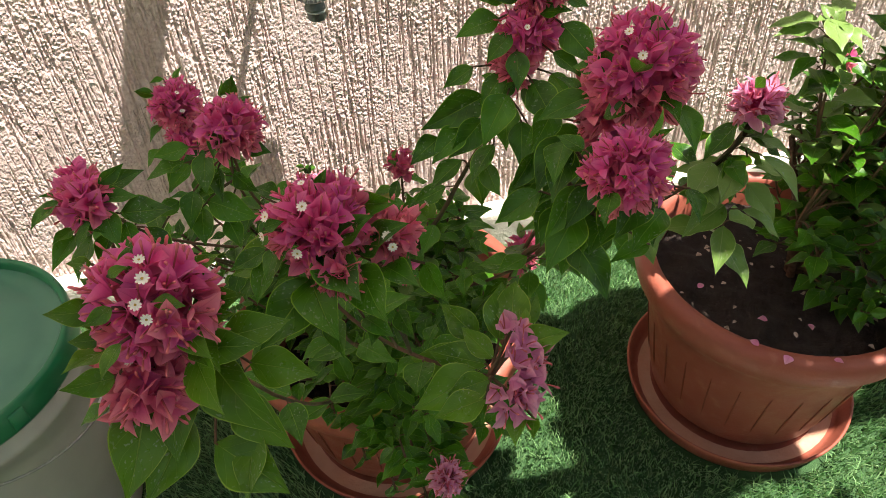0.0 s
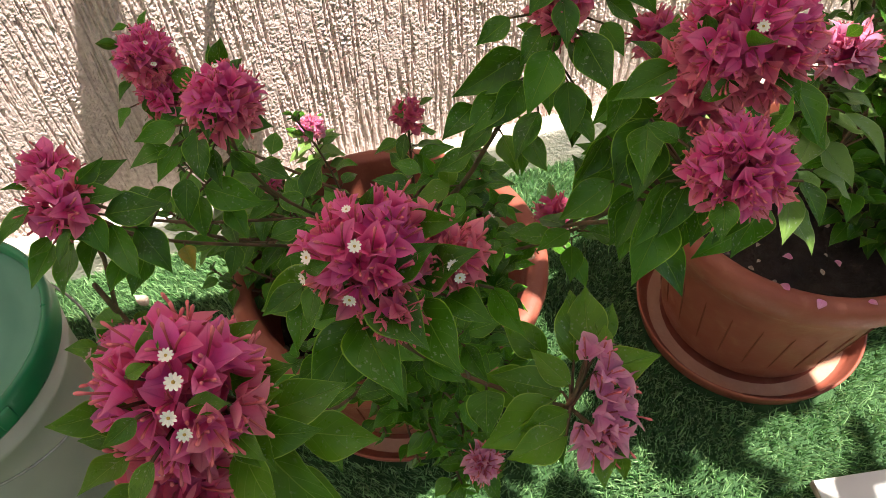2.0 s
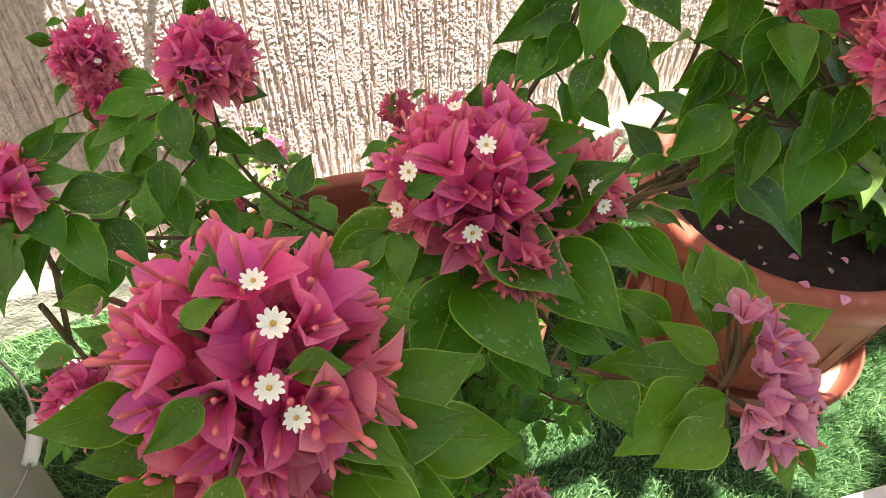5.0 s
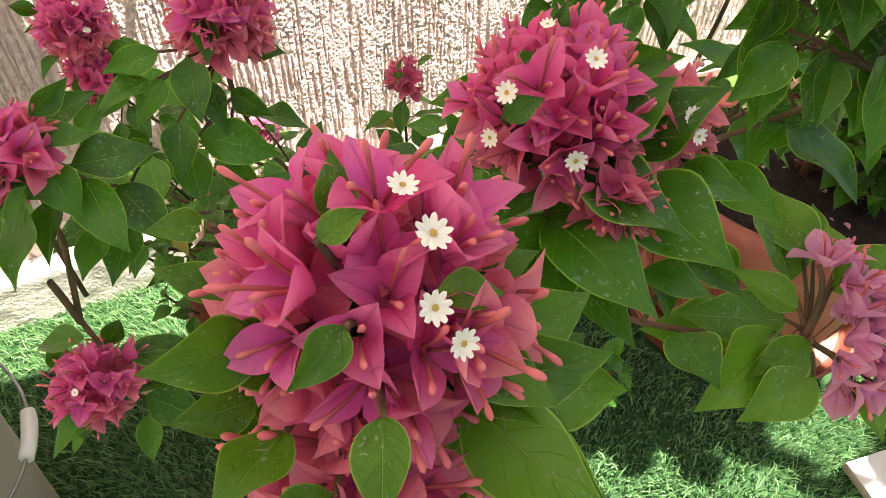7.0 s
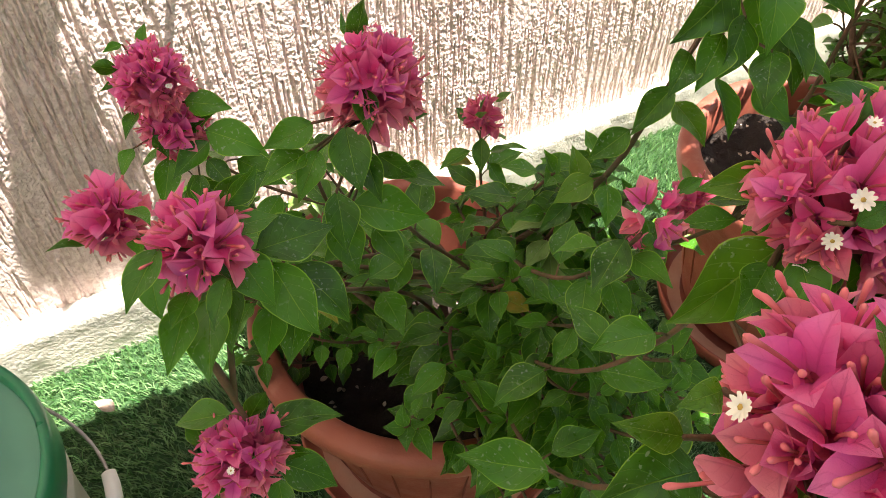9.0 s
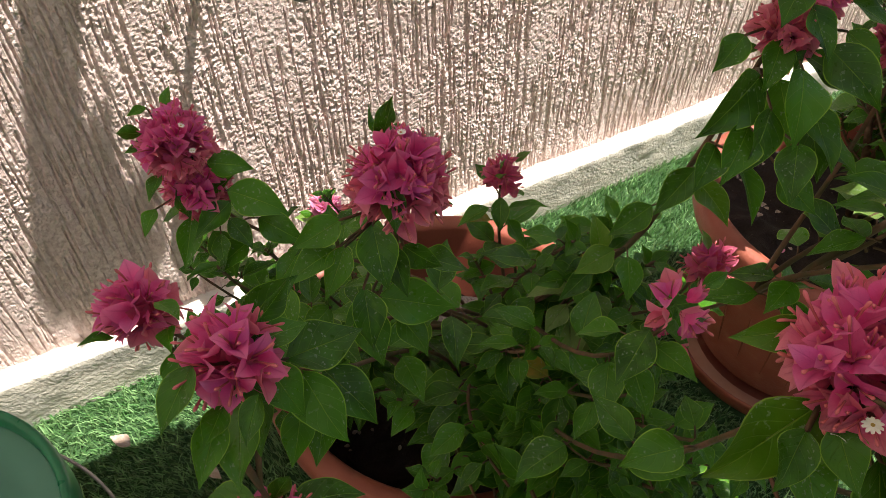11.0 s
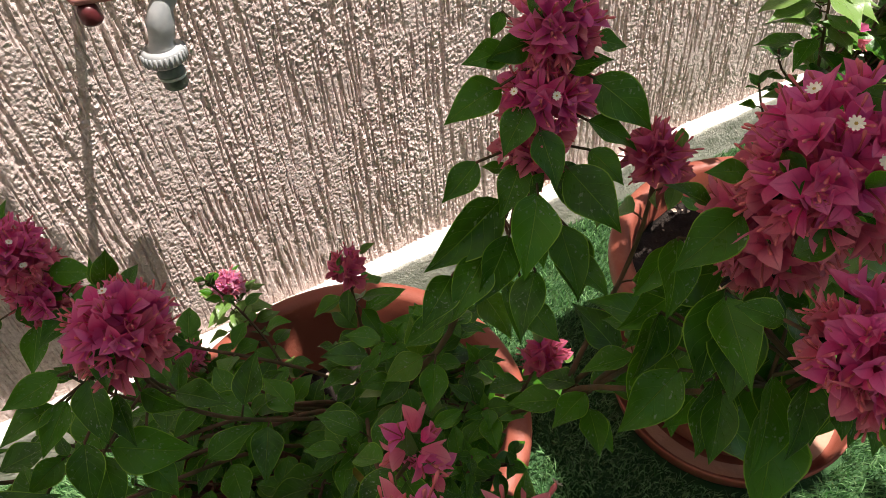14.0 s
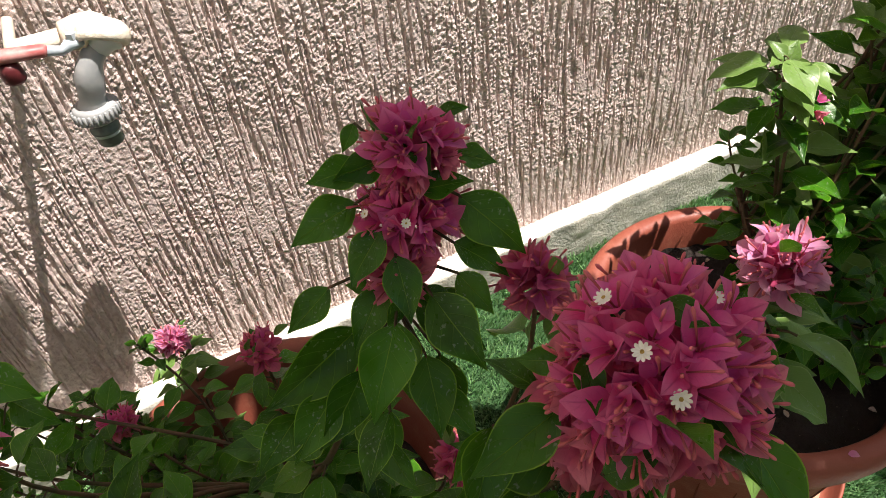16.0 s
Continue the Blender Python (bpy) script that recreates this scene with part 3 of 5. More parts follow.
def bloom(plant, centre, radius, axis, height=1.0, material=None, separate=False, stars=(), starry=3, count=None, bract=0.018, label="", low=-0.75, leaflets=3, full=1.0):
    """A head of bracts in threes round slender tubes; height stretches it along its axis."""
    material = material or BRACT
    centre, axis = Vector(centre), Vector(axis).normalized()
    turn = Vector((0, 0, 1)).rotation_difference(axis).to_matrix()
    bract = min(bract, radius * 0.75)
    root = new("bloom")
    root.parent = plant
    root.matrix_parent_inverse = plant.matrix_world.inverted()
    root.location = centre
    bpy.context.view_layer.update()
    bracts, aged, inner, tubes, green = Heap(), Heap(), Heap(), Heap(), Heap()
    tips = []
    count = count or max(2, int(11.0 * full * (radius / bract) ** 2 * max(0.9, height)))
    for d in sphere_dirs(count, low):
        local = Vector((d.x, d.y, d.z * height))
        out = (turn @ Vector((d.x, d.y, d.z / height + 0.25))).normalized()
        out = (out + Vector((rng.uniform(-1, 1), rng.uniform(-1, 1), rng.uniform(-1, 1))) * 0.22).normalized()
        size = bract * rng.uniform(0.85, 1.2)
        seat = centre + turn @ (local * max(radius - 0.80 * bract, radius * 0.2) * rng.uniform(0.72, 1.1))
        side = out.cross(Vector((rng.uniform(-1, 1), rng.uniform(-1, 1), 0.3))).normalized()
        start = rng.uniform(0, 6.28)
        spread = rng.uniform(0.42, 0.88)
        bud = rng.random() < 0.2
        if bud:
            spread, size = rng.uniform(0.15, 0.3), size * 0.8
        old = d.z < rng.uniform(-0.3, 0.5)
        for k in range(3):
            a = start + k * 2.094 + rng.uniform(-0.2, 0.2)
            lateral = (Matrix.Rotation(a, 3, out) @ side)
            along = out * math.cos(spread) + lateral * math.sin(spread)
            m = frame_of(seat + lateral * 0.0012, along, out * math.sin(spread) - lateral * math.cos(spread), size * rng.uniform(0.88, 1.12))
            if separate:
                piece("bract", rng.choice(SALMON_MESHES if old else BRACT_MESHES), m, root)
            else:
                (aged if old and material is BRACT else bracts).add(rng.choice(BRACT_FORMS), m)
            if bud or rng.random() < 0.75:
                lean = max(0.10, spread * rng.uniform(0.45, 0.8))
                mid = (out * math.cos(lean) + lateral * math.sin(lean)).normalized()
                pick = rng.randrange(3)
                m = frame_of(seat + lateral * 0.0008, mid, lateral * -1, size)
                if separate:
                    piece("flower_tube", TUBE_MESHES[pick], m, root)
                else:
                    tubes.add(TUBE_FORMS[pick], m)
                tips.append((seat + mid * size * TUBE_REACH[pick], mid))
    # bracts deep inside close the head; darker red for crimson centres and shaded gaps
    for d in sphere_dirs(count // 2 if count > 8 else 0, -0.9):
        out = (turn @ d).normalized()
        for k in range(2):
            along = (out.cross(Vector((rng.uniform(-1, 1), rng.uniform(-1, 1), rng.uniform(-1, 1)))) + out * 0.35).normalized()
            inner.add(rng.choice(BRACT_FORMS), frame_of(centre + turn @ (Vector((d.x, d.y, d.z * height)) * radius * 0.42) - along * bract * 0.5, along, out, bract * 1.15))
    for _ in range(leaflets):
        d = Vector((rng.uniform(-1, 1), rng.uniform(-1, 1), rng.uniform(-0.3, 0.9))).normalized()
        out = turn @ d
        along = (out + Vector((rng.uniform(-1, 1), rng.uniform(-1, 1), rng.uniform(-1, 1))) * 0.8).normalized()
        green.add(LEAF_FORMS[rng.choice((0, 2, 2, 5))], frame_of(centre + out * radius * 0.86, along, out.cross(Vector((rng.uniform(-1, 1), rng.uniform(-1, 1), 0.2))) + Vector((0, 0, 0.8)), min(0.026, radius * rng.uniform(0.7, 1.0))))
    bracts.make("bract", material, root, kind="stuff")
    aged.make("older_bract", BRACT_SALMON, root, kind="stuff")
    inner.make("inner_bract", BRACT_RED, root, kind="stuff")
    tubes.make("flower_tube", TUBE, root, kind="stuff")
    green.make("leaflet", LEAF_PALE if material is BRACT_RED else LEAF, root, kind="stuff")
    for p in stars:
        p = Vector(p)
        out = (p - centre).normalized()
        piece("star_flower", STAR_MESH, frame_of(p, out.orthogonal(), out, 0.0060 * rng.uniform(0.92, 1.12)), root)
    ahead = [t for t in tips if t[1].z > 0.15]
    for p, out in rng.sample(ahead, min(starry, len(ahead))):
        piece("star_flower", STAR_MESH, frame_of(p + out * 0.001, out.orthogonal(), out, 0.0050 * rng.uniform(0.9, 1.15)), root)
    if label:
        root["label"] = label
    return root


class Plant:
    """A potted bush: branches, leaves on them, and blooms at their ends."""

    def __init__(self, at, label, category="plant"):
        self.root = thing("bougainvillea", at, label, category, "potted bougainvilleas")
        bpy.context.view_layer.update()
        self.twigs, self.rest, self.pale, self.single = Heap(), Heap(), Heap(), 0

    def leaf(self, at, along, normal, size, separate, young=False, small=False):
        m = frame_of(at, along, normal, size)
        if separate and self.single < 300:
            self.single += 1
            piece("leaf", rng.choice(FRESH_MESHES if young else LEAF_MESHES), m, self.root)
        else:
            (self.pale if young else self.rest).add(rng.choice(SMALL_FORMS if small else LEAF_FORMS), m)

    def branch(self, points, r0, r1, material=None):
        n = len(points)
        radii = [r0 + (r1 - r0) * i / (n - 1) for i in range(n)]
        v, f = tube_rings(points, radii, 7)
        ob = mesh_object("branch", v, f, material or TWIG, None)
        ob.parent = self.root
        ob.matrix_parent_inverse = self.root.matrix_world.inverted()
        return ob

    def shoot(self, start, tip, axis, leaves, size, first=0.35, r0=0.0032, separate=False, young=False, droop=0.5, small=False, material=None, rise=0.12, run=0.12, bow=0.14, tuft=4):
        """A branch from start to tip with alternate leaves that hang outwards, larger below and small at the end."""
        start, tip, axis = Vector(start), Vector(tip), Vector(axis).normalized()
        reach = (tip - start).length
        pts = bezier(start, start + Vector((0, 0, rise)) + (tip - start) * run, tip - axis * min(bow, reach * 0.5), tip, 14)
        wob = Vector((rng.uniform(-1, 1), rng.uniform(-1, 1), 0)) * 0.006
        pts = [p + wob * math.sin(5 * i / 14) for i, p in enumerate(pts)]
        self.branch(pts, r0, 0.0013, material)
        turn = rng.uniform(0, 6.28)
        for k in range(leaves):
            s = first + (0.985 - first) * (k + rng.uniform(0.2, 0.8)) / leaves
            i = min(13, int(s * 14))
            p = pts[i].lerp(pts[i + 1], s * 14 - i)
            d = (pts[i + 1] - pts[i]).normalized()
            turn += 2.4 + rng.uniform(-0.5, 0.5)
            side = d.cross(Vector((0.2, 0.1, 1)) if abs(d.z) < 0.9 else Vector((1, 0, 0))).normalized()
            lateral = Matrix.Rotation(turn, 3, d) @ side
            flat = Vector((lateral.x, lateral.y, 0.25 * lateral.z))
            flat = (flat + d * 0.25).normalized()
            sag = droop * rng.uniform(0.4, 1.5)
            along = (flat + Vector((0, 0, 0.25 - sag))).normalized()
            ln = size * rng.uniform(0.7, 1.12) * (0.75 + 0.5 * math.sin(math.pi * min(1, (s - first) / (1 - first) * 0.9 + 0.1)))
            foot = p + flat * 0.008 + Vector((0, 0, 0.003))
            self.twigs.tube([p, p.lerp(foot, 0.6) + Vector((0, 0, 0.001)), foot], [0.0009, 0.0007, 0.0007], 4)
            normal = Vector((0, 0, 1)) + flat * 0.35 + Vector((rng.uniform(-1, 1), rng.uniform(-1, 1), 0)) * 0.35
            self.leaf(foot, along, normal, ln, separate, young, small)
        # a tuft of young leaves at the end
        for k in range(tuft):
            turn += 1.7
            lateral = Matrix.Rotation(turn, 3, axis) @ axis.orthogonal().normalized()
            self.leaf(pts[-1] - axis * 0.004 * k, axis * 0.5 + lateral, axis + lateral * -0.3, size * rng.uniform(0.45, 0.75), False, young, True)
        return pts

    def rosette(self, tip, axis, leaves, size, separate, reach=0.05, droop=0.9, young=False):
        """Larger leaves set round the stem just under a head."""
        tip, axis = Vector(tip), Vector(axis).normalized()
        side = axis.orthogonal().normalized()
        turn = rng.uniform(0, 6.28)
        for k in range(leaves):
            turn += 2.4 + rng.uniform(-0.3, 0.3)
            lateral = Matrix.Rotation(turn, 3, axis) @ side
            p = tip - axis * (reach * (k + 0.3) / leaves)
            flat = Vector((lateral.x, lateral.y, 0.3 * lateral.z)).normalized()
            foot = p + flat * 0.010 + Vector((0, 0, 0.002))
            self.twigs.tube([p, p.lerp(foot, 0.6) + Vector((0, 0, 0.001)), foot], [0.0009, 0.0007, 0.0007], 4)
            along = (flat + Vector((0, 0, 0.1 - droop * rng.uniform(0.5, 1.5)))).normalized()
            normal = Vector((0, 0, 1)) + flat * 0.4 + Vector((rng.uniform(-1, 1), rng.uniform(-1, 1), 0)) * 0.25
            self.leaf(foot, along, normal, size * rng.uniform(0.75, 1.15), separate, young)

    def close(self):
        self.twigs.make("leaf_stalk", TWIG, self.root, kind="stuff")
        self.rest.make("foliage", LEAF, self.root, kind="stuff")
        self.pale.make("young_foliage", LEAF_PALE, self.root, kind="stuff")


# ---- pots ----
def pot(at, turn, label, wide=1.0, high=1.0, fill=0.250):
    """A terracotta-coloured plastic pot with a broad rim, short grooves and a saucer, filled with soil."""
    root = thing("flower_pot", (at[0], at[1], 0), label, "flower pot", "terracotta pots")
    root.rotation_euler.z = turn
    root.scale = (wide, wide, high)
    outer = [(0.010, 0.022), (0.122, 0.022), (0.132, 0.024), (0.138, 0.032), (0.150, 0.085), (0.160, 0.140), (0.168, 0.190), (0.1725, 0.212), (0.180, 0.232),
             (0.190, 0.247), (0.1985, 0.259), (0.2030, 0.271), (0.2045, 0.283), (0.2035, 0.292), (0.2005, 0.298), (0.195, 0.3015), (0.187, 0.3020), (0.180, 0.3000), (0.177, 0.294), (0.173, 0.262), (0.166, 0.200), (0.150, 0.110)]
    bm, _ = lathe(outer, 96)
    part("pot_body", bm, TERRACOTTA, root)
    # grooves: thin rods on the side, their dark colour standing for shade in slots
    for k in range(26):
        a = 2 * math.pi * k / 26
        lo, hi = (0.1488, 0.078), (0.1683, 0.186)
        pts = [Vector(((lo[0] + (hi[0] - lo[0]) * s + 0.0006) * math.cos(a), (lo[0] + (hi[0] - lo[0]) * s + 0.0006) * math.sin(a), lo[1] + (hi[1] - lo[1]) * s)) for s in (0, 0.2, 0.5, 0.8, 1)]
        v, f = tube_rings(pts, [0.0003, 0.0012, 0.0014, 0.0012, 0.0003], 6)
        mesh_object("groove", v, f, GROOVE_SHADE, root)
    bm, _ = lathe([(0.010, 0.0075), (0.158, 0.0075), (0.166, 0.012), (0.174, 0.036), (0.1765, 0.039), (0.179, 0.037), (0.1775, 0.030), (0.170, 0.006), (0.164, 0.001), (0.010, 0.001)], 96)
    part("saucer", bm, TERRACOTTA, root, "round terracotta-coloured saucer on the grass")
    bm, _ = lathe([(0.136, 0.0085), (0.150, 0.0088), (0.157, 0.0095)], 48)
    part("saucer_dust", bm, DUSTY, root, "dry pale dust inside the saucer")
    gen = np.random.default_rng(int(at[0] * 1000))
    n, edge = 90, 0.170 if fill > 0.22 else 0.160
    gx, gy = np.meshgrid(np.linspace(-0.176, 0.176, n), np.linspace(-0.176, 0.176, n))
    r = np.hypot(gx, gy)
    scale = np.where(r > edge, edge / np.maximum(r, 1e-6), 1.0)
    z = fill + smooth_noise((n, n), 2.0, 2.0, gen) * 0.0028 + smooth_noise((n, n), 7, 7, gen) * 0.004
    grid = grid_object("soil", np.stack([gx * scale, gy * scale, z], -1).reshape(-1, 3), n, n, SOIL, root)
    grid["label"] = "dark crumbly potting soil"
    crumbs = Heap()
    for _ in range(60):
        a, q = rng.uniform(0, 6.28), 0.16 * math.sqrt(rng.random())
        crumbs.add(BRACT_FORMS[rng.randrange(4)], frame_of((q * math.cos(a), q * math.sin(a), fill + 0.006), (rng.uniform(-1, 1), rng.uniform(-1, 1), 0.1), (0, 0, 1), rng.uniform(0.004, 0.010)))
    crumbs.make("litter", LITTER, root, "dry leaf litter and pale crumbs", "stuff", True)
    return root


GROOVE_SHADE = plain_material("groove_shadow_line", (0.17, 0.045, 0.028), (0.23, 0.062, 0.036), 0.8)
LITTER = plain_material("dry_litter", (0.30, 0.22, 0.17), (0.46, 0.38, 0.33), 0.9, 200.0)
POT_A, POT_B = (0.060, 0.686), (0.621, 0.595)
pot(POT_A, 0.3, "large terracotta-coloured pot holding the flowering bush, on a saucer", 1.03, 0.90, 0.170)
pot(POT_B, 1.1, "large terracotta-coloured pot with grooved side on a wide saucer")

# ---- the flowering bush ----
bush = Plant((POT_A[0], POT_A[1], 0.155), "bougainvillea bush with magenta bract heads growing in the pot", "bougainvillea")
BASE = Vector((POT_A[0], POT_A[1] - 0.02, 0.150))
CROWN = BASE + Vector((0.0, -0.02, 0.17))
for foot, knee, tip in (((-0.01, -0.02), (0.00, -0.09, 0.16), (0.06, -0.19, 0.22)), ((0.01, 0.0), (0.03, -0.03, 0.14), (0.10, -0.06, 0.27)), ((0.02, 0.01), (0.01, 0.03, 0.10), (0.02, 0.05, 0.17)),
                        ((-0.02, 0.0), (-0.05, -0.03, 0.13), (-0.12, -0.03, 0.26)), ((0.0, -0.03), (-0.02, -0.06, 0.12), (-0.03, -0.13, 0.24)), ((0.02, -0.02), (0.07, -0.05, 0.10), (0.15, -0.10, 0.20))):
    p = BASE + Vector((*foot, 0.0))
    bush.branch(bezier(p, p + Vector((0, 0, 0.05)), BASE + Vector(knee), BASE + Vector(tip), 12), 0.0062, 0.0034, BARK)


def stem_to(centre, axis, radius, height, leaves, size, start=None, **kw):
    tip = Vector(centre) - Vector(axis).normalized() * radius * height * 0.7
    foot = start or (CROWN + Vector((rng.uniform(-0.03, 0.03), rng.uniform(-0.04, 0.03), rng.uniform(-0.05, 0.02))))
    return bush.shoot(foot, tip, axis, leaves, size, tuft=0, **kw)


# near heads, whose bracts are single pieces
HEAD_N, HEAD_F, HEAD_R = (-0.086, 0.252, 0.759), (-0.006, 0.312, 0.748), (0.208, 0.348, 0.796)
bloom(bush.root, HEAD_N, 0.0315, (-0.1, -0.3, 1), 0.95, separate=True, starry=0, leaflets=0, bract=0.0138,
      stars=((-0.082, 0.246, 0.792), (-0.081, 0.237, 0.789), (-0.085, 0.228, 0.783), (-0.082, 0.224, 0.777), (-0.113, 0.266, 0.776)), label="magenta bract head with open white flowers")
bloom(bush.root, (-0.098, 0.236, 0.724), 0.025, (-0.2, -0.5, 0.5), 1.0, BRACT_SALMON, starry=1, leaflets=4, bract=0.016, stars=((-0.1054, 0.246, 0.739), (-0.115, 0.238, 0.733)))
bloom(bush.root, (HEAD_F[0] + 0.002, HEAD_F[1], HEAD_F[2] - 0.009), 0.032, (0, -0.25, 1), 0.75, separate=True, starry=1, leaflets=0, bract=0.0122,
      stars=((-0.011, 0.289, 0.772), (-0.031, 0.297, 0.763), (-0.035, 0.297, 0.750), (-0.018, 0.281, 0.748), (-0.032, 0.302, 0.732)), label="magenta bract head with open white flowers")
bloom(bush.root, (0.033, 0.306, 0.728), 0.020, (0.8, -0.2, 0.5), 1.0, BRACT_SALMON, starry=1, stars=((0.031, 0.290, 0.741), (0.033, 0.287, 0.735)))
bloom(bush.root, (0.000, 0.283, 0.724), 0.015, (0.2, -0.7, -0.2), 1.0, BRACT_SALMON, starry=0, bract=0.016, leaflets=0)
bloom(bush.root, (HEAD_R[0] - 0.007, HEAD_R[1] - 0.003, HEAD_R[2] - 0.009), 0.0345, (0.0, -0.2, 1), 1.05, separate=True, starry=2, leaflets=1, bract=0.0118,
      stars=((0.182, 0.335, 0.819), (0.186, 0.323, 0.810), (0.183, 0.353, 0.822)), label="broad magenta bract head with white flowers")
FORKS, STEMS = {}, []
for key, spot, axis, leaves, first, low in (("n", HEAD_N, (-0.1, -0.3, 1), 7, 0.35, 1), ("f", HEAD_F, (0, -0.25, 1), 7, 0.35, 1), ("r", HEAD_R, (0.05, -0.2, 1), 5, 0.60, 0)):
    FORKS[key] = stem_to(spot, axis, 0.034, 1, leaves, 0.038, first=first, separate=True, r0=0.0019, rise=-0.10, run=0.35 if low else 0.50, bow=0.34 if low else 0.24)
    STEMS.extend(FORKS[key][4:])


def head(centre, radius, height, axis, material, leaves=0, size=0.0, white=0, rosette=0, first=0.5, limb="", bract=0.0130, reach=0.05, full=1.0, start=None):
    """A further head with its own leafy stem, or one that forks from a limb."""
    bloom(bush.root, centre, radius * 1.1, axis, height, material, starry=white, bract=bract, full=full)
    if leaves:
        start = FORKS[limb][8] if limb else start
        STEMS.extend(stem_to(centre, axis, radius, height, leaves, size, start=start, first=first, separate=True, r0=0.0021, rise=0.03 if limb else 0.12)[4:])
    if rosette:
        bush.rosette(Vector(centre) - Vector(axis).normalized() * radius * height * 0.8, axis, rosette, size, True, reach)


for k in (9, 11, 12):
    bush.rosette(FORKS["r"][k], (0.2, -0.3, 1), 7, 0.038, True, 0.04, 0.6)
FACE = Vector((-0.2, -0.55, 0.8))


def leaves_at(centre, rows, young=False):
    """Single leaves by base and tip, in millimetres from the centre, each stalked from the nearest stem."""
    for bx, by, bz, tx, ty, tz in rows:
        foot, tip = Vector(centre) + Vector((bx, by, bz)) / 1000, Vector(centre) + Vector((tx, ty, tz)) / 1000
        normal = FACE + Vector((rng.uniform(-1, 1), rng.uniform(-1, 1), rng.uniform(-1, 1))) * 0.42
        bush.leaf(foot, tip - foot, normal, (tip - foot).length * 1.03, True, young)
        near = min(STEMS, key=lambda q: (q - foot).length)
        if (near - foot).length < 0.09:
            bush.twigs.tube([near, near.lerp(foot, 0.5) + Vector((0, 0, 0.002)), foot, foot.lerp(tip, 0.04)], [0.0011, 0.0009, 0.0008, 0.0006], 5)


for foot, tip in ((HEAD_F, (0.028, 0.306, 0.722)), (HEAD_F, (-0.002, 0.289, 0.718)), (HEAD_N, (-0.096, 0.240, 0.714))):
    a, b = Vector(foot) - Vector((0, 0, 0.012)), Vector(tip)
    bush.branch([a, a.lerp(b, 0.5) - Vector((0, 0, 0.003)), b], 0.0013, 0.0010)
# the nodding spray of pale bracts, all turned to the sun
FAN = (0.100, 0.232, 0.655)
for spot, axis, size in (((0.094, 0.260, 0.668), (0.3, -0.1, 0.6), 0.014), ((0.098, 0.250, 0.665), (0.7, -0.3, 0.5), 0.0165), ((0.090, 0.243, 0.660), (0.8, -0.5, 0.3), 0.018), ((0.094, 0.237, 0.657), (0.8, -0.5, 0.2), 0.018),
                         ((0.083, 0.238, 0.652), (0.2, -0.9, 0.3), 0.0165), ((0.090, 0.231, 0.652), (0.7, -0.7, 0.0), 0.017), ((0.083, 0.230, 0.648), (0.3, -0.8, -0.4), 0.015)):
    bloom(bush.root, spot, 0.0165, axis, 1.0, BRACT_PALE, starry=0, count=4, bract=size, leaflets=0, low=0.2)
STEMS.extend(bush.shoot(FORKS["f"][13], (0.080, 0.246, 0.652), (0.5, -0.5, 0.3), 3, 0.036, first=0.3, r0=0.0013, rise=-0.03, tuft=0)[4:])
bush.branch(bezier(Vector((0.078, 0.248, 0.652)), Vector((0.084, 0.250, 0.662)), Vector((0.092, 0.256, 0.668)), Vector((0.094, 0.264, 0.670)), 8), 0.0014, 0.0010)
head((-0.174, 0.468, 0.668), 0.022, 0.95, (-0.25, -0.35, 1), BRACT, 7, 0.034, 0, 0, 0.3, bract=0.0145, full=0.75)
head((-0.208, 0.562, 0.620), 0.021, 1.00, (-0.3, -0.1, 1), BRACT, 8, 0.036, 0, 3, 0.3, bract=0.0145, full=0.8)
head((-0.146, 0.775, 0.566), 0.029, 1.00, (-0.1, 0.1, 1), BRACT, 8, 0.036, 4, 0, 0.35)
head((-0.142, 0.766, 0.522), 0.027, 0.90, (0.0, -0.2, 1), BRACT, 0, 0.044, 3, 2)
head((-0.065, 0.526, 0.678), 0.025, 1.15, (0, 0, 1), BRACT, 8, 0.034, 2, 0, 0.3, bract=0.0135)
head((0.094, 0.655, 0.520), 0.018, 1.00, (0, 0, 1), BRACT_RED, 9, 0.036, 0, 5, full=0.5)
head((0.046, 0.418, 0.622), 0.018, 1.00, (0.2, -0.3, 1), BRACT, 5, 0.036, 0, 4, bract=0.0150, full=0.35)
head((0.052, 0.420, 0.588), 0.014, 1.00, (0.2, -0.3, 0.6), BRACT, full=0.25)
head((0.192, 0.506, 0.775), 0.022, 1.00, (0.05, -0.1, 1), BRACT, white=1)
head((0.184, 0.500, 0.742), 0.024, 0.80, (0, -0.1, 1), BRACT, 0, 0.046, 6)
head((0.168, 0.492, 0.716), 0.018, 0.80, (-0.5, -0.2, 0.3), BRACT_SALMON)
head((0.192, 0.356, 0.752), 0.026, 0.90, (-0.2, -0.3, 0.5), BRACT_SALMON)
head((0.171, 0.291, 0.757), 0.024, 1.00, (0.0, -0.45, 0.9), BRACT, 2, 0.044, 0, 0, 0.55, "r", 0.0102, full=1.0)
head((0.228, 0.455, 0.708), 0.018, 1.10, (0, 0, 1), BRACT_RED, 1, 0.042, 0, 2, 0.2, "r", full=0.7)
head((0.336, 0.402, 0.708), 0.020, 0.90, (0.2, -0.1, 1), BRACT_PALE, 9, 0.042, 0, 5, 0.2, "r")
head((0.004, 0.892, 0.332), 0.019, 1.00, (0, 0.1, 1), BRACT_PALE)
head((0.190, 0.497, 0.500), 0.018, 1.50, (0.1, -0.1, 1), BRACT_RED, 8, 0.038, 0, 4, full=0.5)
head((-0.068, 0.796, 0.344), 0.018, 1.20, (-0.1, 0.1, 1), BRACT, 8, 0.036, 1, 4)
